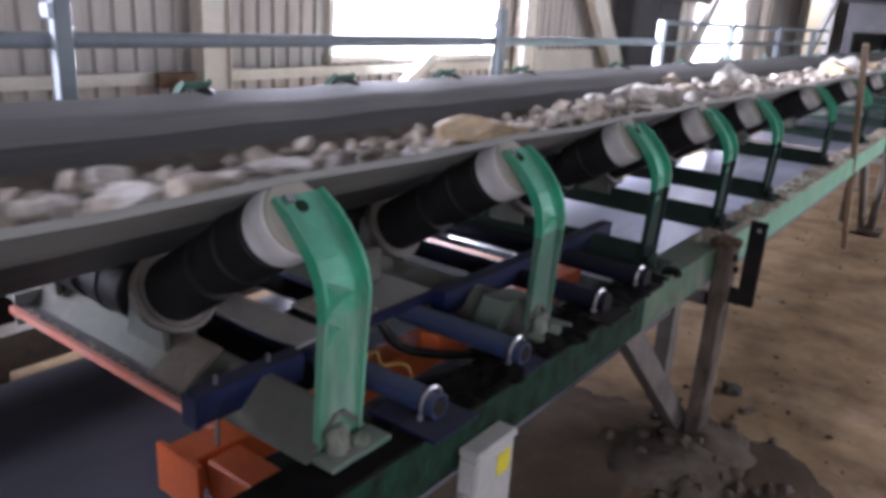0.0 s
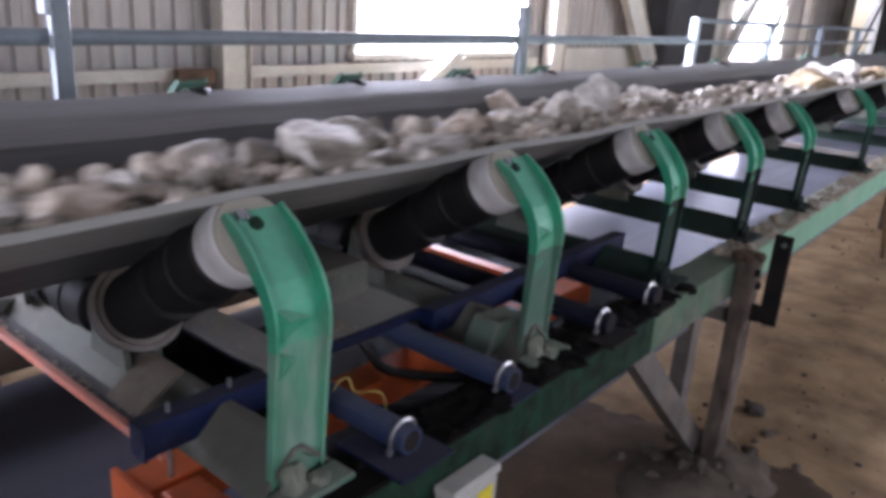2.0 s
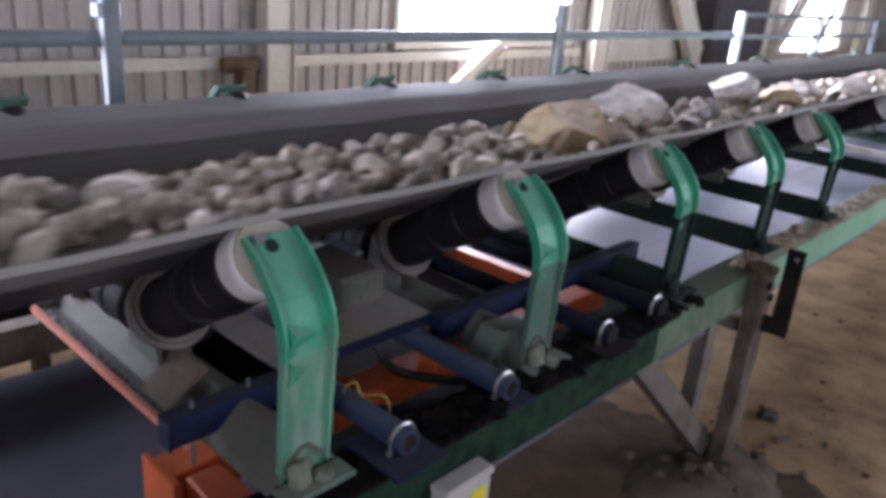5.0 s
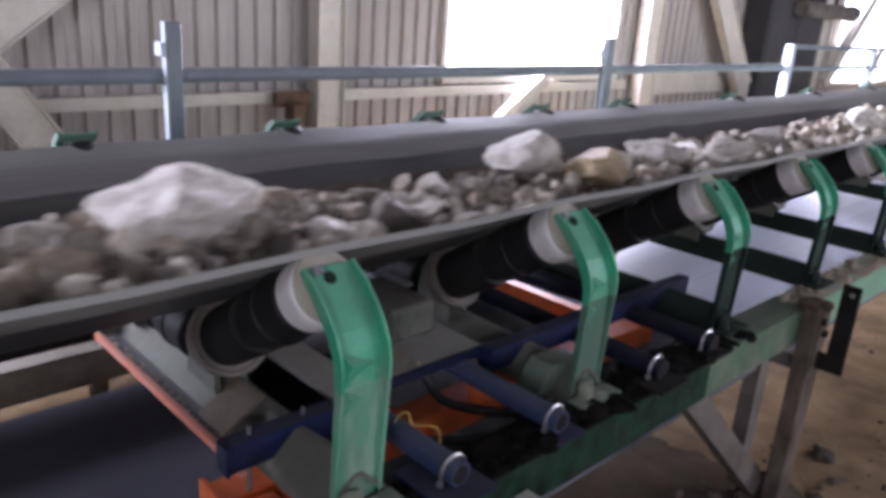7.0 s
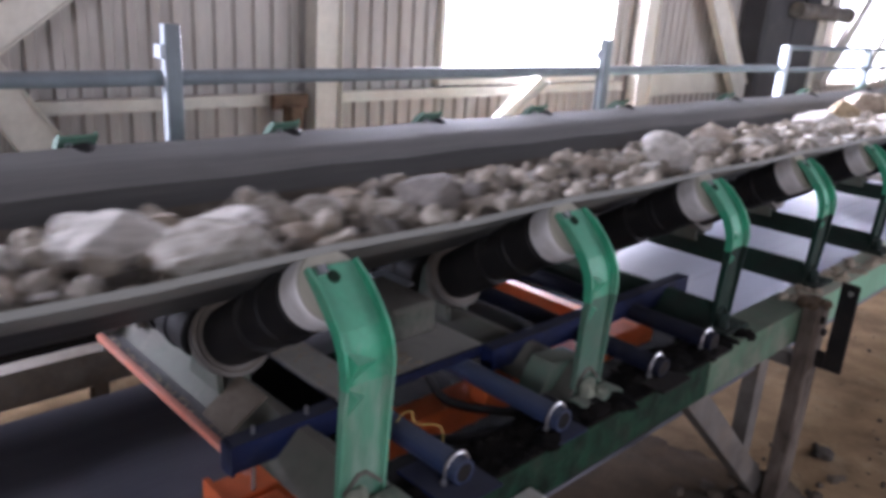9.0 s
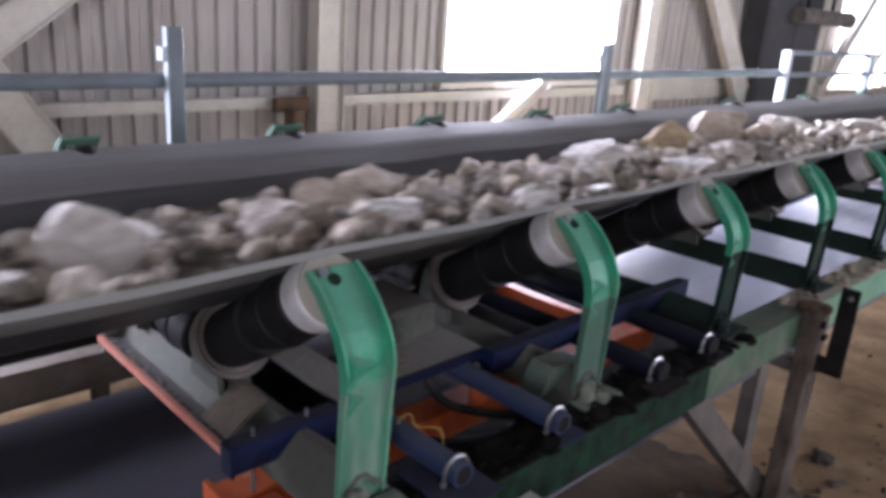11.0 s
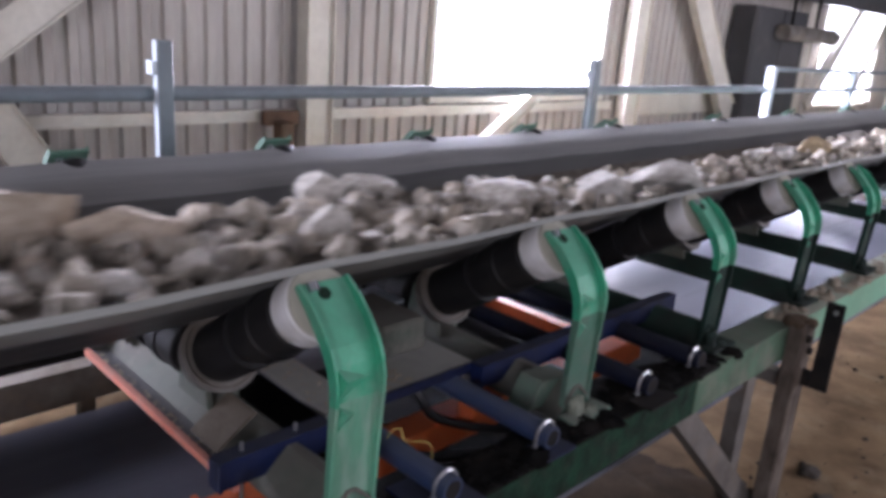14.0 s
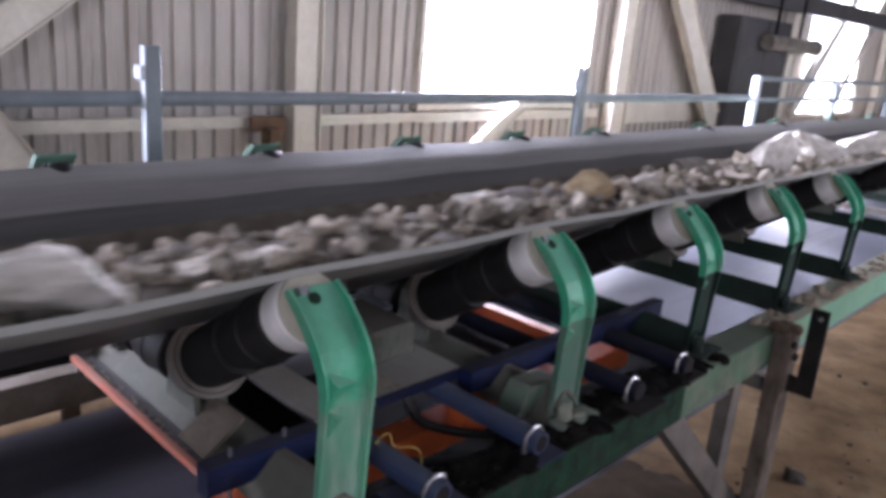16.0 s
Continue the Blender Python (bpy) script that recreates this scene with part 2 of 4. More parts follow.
FINES = material("crushed_stone_fines", (0.155, 0.135, 0.11), (0.08, 0.067, 0.052), 0.95, scale=14, fine=90, bump=0.9, dust=0.25, dust_color=(0.19, 0.17, 0.145), gloss=0.2)


# ---- mesh helpers ----
def mesh_object(name, bm, mat, smooth=False):
    me = bpy.data.meshes.new(name)
    bmesh.ops.recalc_face_normals(bm, faces=bm.faces)
    bm.to_mesh(me)
    bm.free()
    me.materials.append(mat)
    if smooth:
        me.polygons.foreach_set("use_smooth", [True] * len(me.polygons))
        me.set_sharp_from_angle(angle=radians(38))
    return new(name, me)


def part(name, bm, mat, parent, label="", smooth=False):
    ob = mesh_object(name, bm, mat, smooth)
    ob.parent = parent
    if label:
        ob["label"] = label
    return ob


def box(bm, x0, x1, y0, y1, z0, z1, bevel=0.0):
    r = bmesh.ops.create_cube(bm, size=1.0, matrix=Matrix.LocRotScale(((x0 + x1) / 2, (y0 + y1) / 2, (z0 + z1) / 2), None, (x1 - x0, y1 - y0, z1 - z0)))
    if bevel:
        es = list({e for v in r["verts"] for e in v.link_edges})
        bmesh.ops.bevel(bm, geom=es, offset=bevel, segments=1, affect="EDGES")
    return bm


def boxed(*a, bevel=0.0):
    return box(bmesh.new(), *a, bevel=bevel)


def bar(bm, p, q, w, h, up=(0, 0, 1)):
    """A square bar from p to q; w across, h along up."""
    p, q = Vector(p), Vector(q)
    d = (q - p).normalized()
    s = d.cross(Vector(up)).normalized()
    u = s.cross(d)
    vs = [bm.verts.new(c + s * a * w / 2 + u * b * h / 2) for c in (p, q) for a, b in ((-1, -1), (1, -1), (1, 1), (-1, 1))]
    for f in ((0, 1, 2, 3), (7, 6, 5, 4), (0, 4, 5, 1), (1, 5, 6, 2), (2, 6, 7, 3), (3, 7, 4, 0)):
        bm.faces.new([vs[i] for i in f])
    return bm


def tube(bm, pts, r, n=12):
    """A round tube along points."""
    pts = [Vector(p) for p in pts]
    rings = []
    side = None
    for i, p in enumerate(pts):
        d = (pts[min(i + 1, len(pts) - 1)] - pts[max(i - 1, 0)]).normalized()
        if side is None:
            side = d.orthogonal().normalized()
        side = (side - d * side.dot(d)).normalized()
        u = d.cross(side)
        rings.append([bm.verts.new(p + (side * math.cos(k * math.tau / n) + u * math.sin(k * math.tau / n)) * r) for k in range(n)])
    for a, b in zip(rings, rings[1:]):
        for k in range(n):
            bm.faces.new((a[k], a[(k + 1) % n], b[(k + 1) % n], b[k]))
    bm.faces.new(rings[0][::-1])
    bm.faces.new(rings[-1])
    return bm


def bend(pts, steps=6):
    """A smooth run of points through the given ones."""
    P = [Vector(p) for p in pts]
    P = [2 * P[0] - P[1]] + P + [2 * P[-1] - P[-2]]
    out = []
    for a, b, c, d in zip(P, P[1:], P[2:], P[3:]):
        for k in range(steps):
            t = k / steps
            out.append(0.5 * ((2 * b) + (c - a) * t + (2 * a - 5 * b + 4 * c - d) * t * t + (3 * b - a - 3 * c + d) * t ** 3))
    return out + [P[-2]]


def lathe(bm, profile, n=28):
    """Turned about the local x axis: profile of (x, radius)."""
    rings = [[bm.verts.new((x, r * math.cos(k * math.tau / n), r * math.sin(k * math.tau / n))) for k in range(n)] for x, r in profile]
    for a, b in zip(rings, rings[1:]):
        for k in range(n):
            bm.faces.new((a[k], b[k], b[(k + 1) % n], a[(k + 1) % n]))
    bm.faces.new(rings[0])
    bm.faces.new(rings[-1][::-1])
    return bm


def sweep(bm, line, section, depth=None):
    """Sweep a closed section of (y, out) along a line of (x, z); out points to the right of the way."""
    rings = []
    for i, (x, z) in enumerate(line):
        a, b = line[max(i - 1, 0)], line[min(i + 1, len(line) - 1)]
        d = Vector((b[0] - a[0], b[1] - a[1])).normalized()
        nx, nz = d[1], -d[0]
        k = depth[i] if depth else 1.0
        rings.append([bm.verts.new((x + nx * (o * k if o > 0 else o), y, z + nz * (o * k if o > 0 else o))) for y, o in section])
    m = len(section)
    for a, b in zip(rings, rings[1:]):
        for k in range(m):
            bm.faces.new((a[k], a[(k + 1) % m], b[(k + 1) % m], b[k]))
    bm.faces.new(rings[0])
    bm.faces.new(rings[-1][::-1])
    return bm


def prism(bm, outline, y0, y1):
    """An outline of (x, z) made solid from y0 to y1."""
    a = [bm.verts.new((x, y0, z)) for x, z in outline]
    b = [bm.verts.new((x, y1, z)) for x, z in outline]
    m = len(outline)
    for k in range(m):
        bm.faces.new((a[k], a[(k + 1) % m], b[(k + 1) % m], b[k]))
    bm.faces.new(a[::-1])
    bm.faces.new(b)
    return bm


def lump(bm, c, r, flat, seed, sub=3):
    q = bmesh.ops.create_icosphere(bm, subdivisions=sub, radius=1.0)
    for v in q["verts"]:
        d = v.co.normalized()
        k = 1 + 0.35 * noise.noise(d * 1.6 + Vector((seed, 0, 0))) + 0.14 * noise.noise(d * 4.5 + Vector((0, seed, 0)))
        v.co = Vector(c) + Vector((d.x * r * k, d.y * r * k, d.z * r * k * flat))


def extrude_x(outline, x0, x1):
    """An outline of (y, z) made solid from x0 to x1."""
    bm = bmesh.new()
    a = [bm.verts.new((x0, y, z)) for y, z in outline]
    b = [bm.verts.new((x1, y, z)) for y, z in outline]
    m = len(outline)
    for k in range(m):
        bm.faces.new((a[k], a[(k + 1) % m], b[(k + 1) % m], b[k]))
    bm.faces.new(a[::-1])
    bm.faces.new(b)
    return bm


# ---- hall ----
HY0, HY1, HX1, HZ = -26.0, 40.0, 7.0, 6.0


def build_floor():
    bm = bmesh.new()
    xs = [WALL_X - 0.3] + [-3.5 + i * 0.25 for i in range(42)] + [HX1 + 0.3]
    ys = [HY0 - 0.3] + [-4 + i * 0.25 for i in range(80)] + [HY1 + 0.3]
    grid = [[bm.verts.new((x, y, -0.02 + 0.04 * noise.noise((x * 0.9, y * 0.9, 0)) + 0.018 * noise.noise((x * 3, y * 3, 4)))) for x in xs] for y in ys]
    for a, b in zip(grid, grid[1:]):
        for k in range(len(xs) - 1):
            bm.faces.new((a[k], a[k + 1], b[k + 1], b[k]))
    tagged(mesh_object("floor", bm, FLOOR, True), "sandy dust-covered concrete hall floor with dark crumbs", "floor", kind="structure")


def corrugated(bm, x, y0, y1, z0, z1, pitch=0.17, depth=0.035):
    """Trapezoid cladding in the plane x."""
    line = []
    y = y0
    while y < y1 - 1e-6:
        for f, d in ((0, 0), (0.42, 0), (0.52, 1), (0.9, 1), (1.0, 0)):
            yy = min(y + f * pitch, y1)
            line.append((yy, x + depth * d))
        y += pitch
    lo = [bm.verts.new((xx, yy, z0)) for yy, xx in line]
    hi = [bm.verts.new((xx, yy, z1)) for yy, xx in line]
    back = [bm.verts.new((x - 0.06, line[i][0], z)) for i, z in ((0, z0), (-1, z0), (-1, z1), (0, z1))]
    for k in range(len(line) - 1):
        if line[k] != line[k + 1]:
            bm.faces.new((lo[k], lo[k + 1], hi[k + 1], hi[k]))
    bm.faces.new(back)
    return bm


WIN_BACK = (-5.5, -1.3, 1.28, 3.62)
WIN = (4.42, 7.28, 1.24, 3.62)
WIN_FAR = (14.5, 17.9, 1.0, 3.6)
WIN_LAST = (23.6, 27.6, 1.0, 3.6)


def build_walls():
    bm = bmesh.new()
    y = HY0
    for w0, w1, z0, z1 in (WIN_BACK, WIN, WIN_FAR, WIN_LAST):
        corrugated(bm, WALL_X, y, w0, 0, HZ)
        corrugated(bm, WALL_X, w0, w1, 0, z0)
        corrugated(bm, WALL_X, w0, w1, z1, HZ)
        y = w1
    corrugated(bm, WALL_X, y, HY1, 0, HZ)
    tagged(mesh_object("wall_west", bm, CLAD), "grey-beige corrugated sheet metal wall with large windows", "wall", kind="structure")
    bm = bmesh.new()
    box(bm, HX1, HX1 + 0.2, HY0, HY1, 0, 1.5)
    box(bm, HX1, HX1 + 0.2, HY0, HY1, 4.1, HZ)
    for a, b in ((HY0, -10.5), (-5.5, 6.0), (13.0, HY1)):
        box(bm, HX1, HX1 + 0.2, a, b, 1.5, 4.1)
    tagged(mesh_object("wall_east", bm, CONCRETE), "plain grey plastered hall wall with window openings", "wall", kind="structure")
    tagged(mesh_object("wall_south", boxed(WALL_X, HX1, HY0 - 0.2, HY0, 0, HZ), CONCRETE), "plain grey plastered end wall of the hall", "wall", kind="structure")
    tagged(mesh_object("wall_north", boxed(WALL_X, HX1, HY1, HY1 + 0.2, 0, HZ), DARK_WALL), "dark end wall of the hall", "wall", kind="structure")
    tagged(mesh_object("ceiling", boxed(WALL_X - 0.2, HX1 + 0.2, HY0 - 0.2, HY1 + 0.2, HZ, HZ + 0.2), DARK_WALL), "dark sheet metal ceiling of the hall", "ceiling", kind="structure")


def build_window(name, y0, y1, z0, z1, label):
    w = tagged(new(name), label, "window", kind="structure")
    w.location = (WALL_X, y0, z0)
    L, h = y1 - y0, z1 - z0
    part("window_frame", boxed(-0.10, 0.07, -0.05, 0.012, -0.05, h + 0.05), CREAM_STEEL, w)
    part("window_frame", boxed(-0.10, 0.07, L - 0.012, L + 0.05, -0.05, h + 0.05), CREAM_STEEL, w)
    part("window_frame", boxed(-0.10, 0.07, 0.012, L - 0.012, h - 0.012, h + 0.05), CREAM_STEEL, w)
    part("window_sill", boxed(-0.12, 0.12, -0.08, L + 0.08, -0.075, -0.005), CREAM_STEEL, w)


def build_backdrop():
    m = bpy.data.materials.new("white_daylight")
    m.use_nodes = True
    b = m.node_tree.nodes["Principled BSDF"]
    b.inputs["Base Color"].default_value = (0.8, 0.82, 0.85, 1)
    b.inputs["Emission Color"].default_value = (0.95, 0.97, 1.0, 1)
    b.inputs["Emission Strength"].default_value = 3.0
    tagged(mesh_object("backdrop", boxed(-14.1, -14.0, -20, 70, -4, 16), m), "glaring white daylight outside the windows", "backdrop", kind="structure")


build_floor()
build_walls()
build_backdrop()
build_window("window_1", *WIN, "large bright window opening in the corrugated wall")
build_window("window_3", *WIN_BACK, "large bright window opening behind the camera")
build_window("window_4", *WIN_LAST, "small bright window opening at the far end of the hall")
build_window("window_2", *WIN_FAR, "bright distant window opening crossed by diagonal struts")


def steel_bar(name, label, p, q, w, h, mat=CREAM_STEEL, kind="structure", category="beam", up=(1, 0, 0)):
    """A rolled steel member with flanges on both edges."""
    o = tagged(new(name), label, category, kind=kind)
    bm = bmesh.new()
    p, q = Vector(p), Vector(q)
    bar(bm, p, q, w, h * 0.5, up)
    part("web", bm, mat, o)
    d = (q - p).normalized()
    s = d.cross(Vector(up)).normalized()
    for k in (-1, 1):
        bm = bmesh.new()
        bar(bm, p + s * k * (w / 2 + 0.006), q + s * k * (w / 2 + 0.006), 0.012, h, up)
        part("flange", bm, mat, o)
    return o


def build_steelwork():
    for y0, y1 in ((2.80, 3.08), (7.72, 8.06), (13.2, 13.55), (19.0, 19.4), (22.9, 23.3), (-1.15, -0.9)):
        steel_bar("column", "cream-painted steel column standing against the corrugated wall", (WALL_X + 0.16, (y0 + y1) / 2, 0), (WALL_X + 0.16, (y0 + y1) / 2, HZ), y1 - y0 - 0.03, 0.16, category="column")
    for y0, y1 in ((-0.85, 2.78), (3.10, 4.34)):
        steel_bar("girt", "pale horizontal wall girt on the cladding", (WALL_X + 0.09, y0, 1.09), (WALL_X + 0.09, y1, 1.09), 0.07, 0.08)
    steel_bar("girt", "pale horizontal wall girt on the cladding", (WALL_X + 0.09, 4.34, 1.09), (WALL_X + 0.09, 7.58, 1.09), 0.08, 0.08)
    steel_bar("girt", "pale horizontal wall girt on the cladding", (WALL_X + 0.09, 8.04, 1.10), (WALL_X + 0.09, 10.6, 1.10), 0.3, 0.08)
    X = WALL_X + 0.3
    steel_bar("brace", "cream diagonal steel brace before the wall", (X, 8.55, 3.15), (X, 11.05, 0.3), 0.36, 0.12)
    steel_bar("brace", "cream diagonal steel brace before the wall", (X, 0.2, 1.42), (X, 2.3, 3.05), 0.2, 0.12)
    steel_bar("brace", "cream diagonal steel brace before the wall", (X, 0.22, 1.5), (X, 1.06, 0.22), 0.24, 0.12)
    steel_bar("brace", "pale short diagonal stay below the window", (X, 5.75, 1.25), (X, 4.9, 0.7), 0.12, 0.1)
    for a, b in (((13.6, 1.0), (16.2, 3.6)), ((15.6, 1.0), (17.9, 3.6)), ((16.7, 1.0), (17.1, 3.6)), ((24.0, 1.0), (27.6, 3.6)), ((26.2, 1.0), (26.5, 3.6))):
        steel_bar("brace", "cream diagonal steel brace before the far window", (X, a[0], a[1]), (X, b[0], b[1]), 0.2, 0.12)


build_steelwork()
o = tagged(new("rusty_bracket"), "brown rusty steel bracket beside the wall column", "bracket")
part("plate", boxed(WALL_X + 0.14, WALL_X + 0.2, 2.42, 2.76, 1.02, 1.14, bevel=0.01), RUST, o)
part("stub", boxed(WALL_X + 0.2, WALL_X + 0.34, 2.5, 2.62, 0.86, 1.06, bevel=0.01), RUST, o)


# ---- handrail behind the conveyor ----
RX = -1.36


def handrail():
    o = tagged(new("handrail"), "blue-grey steel handrail along the far side of the conveyor", "handrail")
    part("rail", tube(bmesh.new(), [(RX - 0.05, -6, 1.532), (RX - 0.05, 6.98, 1.532)], 0.035, 12), BLUE_GREY, o, smooth=True)
    for y in (-2.7, 0.6, 3.87):
        p = part("post", boxed(RX - 0.034, RX + 0.034, y - 0.034, y + 0.034, 0.48, 1.765, bevel=0.004), BLUE_GREY, o)
        part("post_strip", boxed(RX - 0.005, RX + 0.028, y - 0.040, y - 0.0345, 0.6, 1.763), RAIL_LIGHT, p, "pale edge strip")
        part("clamp", boxed(RX - 0.036, RX + 0.036, y - 0.062, y - 0.041, 1.62, 1.68, bevel=0.004), RAIL_LIGHT, p)
    return o


def far_handrail():
    o = tagged(new("handrail"), "pale double-rail steel guard beside the far conveyor", "handrail")
    for y in (7.0, 9.4, 11.8, 14.2):
        part("post", boxed(RX - 0.04, RX + 0.04, y - 0.04, y + 0.04, 0.48, 1.76, bevel=0.006), RAIL_LIGHT if y == 7.0 else BLUE_GREY, o)
    for z in (1.735, 1.515):
        part("rail", tube(bmesh.new(), [(RX - 0.02, 7.05, z), (RX - 0.02, 15.5, z)], 0.024, 10), BLUE_GREY, o, smooth=True)


handrail()
far_handrail()

def walkway():
    o = tagged(new("walkway"), "dusty raised steel walkway behind the conveyor", "walkway")
    part("deck", boxed(-1.95, -1.045, -8, 20, 0.45, 0.48), STEEL_GREY, o)
    for x in (-1.06, -1.93):
        part("side_beam", boxed(x - 0.015, x + 0.015, -8, 20, 0.33, 0.4495), STEEL_GREY, o)
    for y in (-6.5, -3.2, 0.1, 3.4, 6.7, 10.0, 13.3, 16.6):
        for x in (-1.1, -1.88):
            part("leg", boxed(x - 0.03, x + 0.03, y - 0.03, y + 0.03, -0.02, 0.4495), STEEL_GREY, o)


walkway()

# ---- conveyor ----
PITCH = 0.8
SPEED = 1.25
CY0, CY1 = -24.0, 38.0


def belt_line(sag=0.0, off=0.0):
    """Cross-section of the troughed belt, (x, z) from the near edge to the far edge; off: below the carrying face."""
    ctrl = [Vector(p) for p in ((0.69, 1.431), (0.60, 1.390), (0.50, 1.337), (0.40, 1.272), (0.30, 1.207), (0.22, 1.165), (0.12, 1.148), (0.0, 1.145))]
    line = [v.to_2d() for v in bend([(p[0], p[1], 0) for p in ctrl], 2)]
    pts = []
    for i, p in enumerate(line[:-1]):
        d = (line[i + 1] - line[max(i - 1, 0)]).normalized()
        pts.append(p + Vector((-d[1], d[0])) * off)
    half = [(p[0], p[1] - sag) for p in pts]
    return half + [(-x * 0.965 if x > 0.5 else -x, z - (0.12 * max(x - 0.45, 0))) for x, z in half[::-1]]


def build_belt():
    o = tagged(new("conveyor_belt"), "dark grey dusty troughed rubber belt carrying crushed stone", "conveyor belt")
    ys = []
    y = CY0
    while y <= CY1:
        ys.append(y)
        y += 0.2 if -3 < y < 16 else 0.8
    count = len(belt_line())
    cut = 5
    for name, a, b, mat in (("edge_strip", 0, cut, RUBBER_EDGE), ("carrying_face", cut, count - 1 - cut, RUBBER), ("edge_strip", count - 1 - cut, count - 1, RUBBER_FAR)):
        bm = bmesh.new()
        rows = []
        for y in ys:
            sag = 0.007 * (0.5 - 0.5 * math.cos(math.tau * y / PITCH)) + 0.003 * noise.noise((0, y * 2.2, 1))
            top, low = belt_line(sag)[a:b + 1], belt_line(sag, 0.016)[a:b + 1]
            rows.append([bm.verts.new((x, y, z)) for x, z in top + low[::-1]])
        m = len(rows[0])
        for p, q in zip(rows, rows[1:]):
            for k in range(m):
                bm.faces.new((p[k], p[(k + 1) % m], q[(k + 1) % m], q[k]))
        bm.faces.new(rows[0])
        bm.faces.new(rows[-1][::-1])
        part(name, bm, mat, o, "pale dusty belt edge" if cut and name == "edge_strip" else "", smooth=True)
    bm = boxed(-0.72, 0.72, CY0, CY1, RETURN_Z - 0.014, RETURN_Z, bevel=0.004)
    tagged(mesh_object("return_belt", bm, RETURN), "smooth dark rubber return belt reflecting the window light", "conveyor belt")


RETURN_Z = 0.46
build_belt()


def roll(name, parent, m, length, white):
    """An idler roll about its local x axis, outer end at +x."""
    L = length / 2
    r = part(name, lathe(bmesh.new(), [(-L, 0.035), (-L, 0.074), (-L + 0.006, 0.0795), (-0.05, 0.0795), (-0.047, 0.068), (0.0, 0.068), (0.003, 0.0795), (0.05, 0.0795), (0.055, 0.084), (0.075, 0.084), (0.08, 0.0795), (L - 0.09 if white else L - 0.006, 0.0795), (L - 0.085 if white else L, 0.074), (L - 0.08 if white else L, 0.03)]), ROLL_BLACK, parent, smooth=False)
    r.matrix_basis = m
    if white:
        part("sleeve", lathe(bmesh.new(), [(L - 0.076, 0.06), (L - 0.076, 0.078), (L - 0.07, 0.081), (L - 0.022, 0.084), (L - 0.006, 0.082), (L, 0.078), (L, 0.05)]), ROLL_WHITE, r, "white dusty roller end sleeve")
        part("end_seal", lathe(bmesh.new(), [(L - 0.004, 0.079), (L + 0.008, 0.076), (L + 0.014, 0.058), (L + 0.016, 0.05), (L + 0.018, 0.022), (L + 0.02, 0.018)]), CREAM, r, "cream dusty end seal")
    return r


BRACKET = [(0.832, 0.9), (0.835, 1.0), (0.839, 1.12), (0.841, 1.185), (0.839, 1.222), (0.830, 1.257), (0.812, 1.291), (0.784, 1.326), (0.750, 1.362), (0.712, 1.397)]


def wing_pose(side):
    mid = Vector((0.264 + 0.722, 0, 1.064 + 1.356)) / 2
    a = math.degrees(math.atan2(1.356 - 1.064, 0.722 - 0.264))
    return pose(side * mid[0], 0, mid[2], 0, -a, 0) if side > 0 else pose(side * mid[0], 0, mid[2], 0, -a, 180)


def far_side(bm):
    """Mirror a bracket piece; the far brackets stand a little taller."""
    for v in bm.verts:
        v.co = (-v.co.x, v.co.y, 0.9 + (v.co.z - 0.9) * 1.07)
    bmesh.ops.reverse_faces(bm, faces=bm.faces)


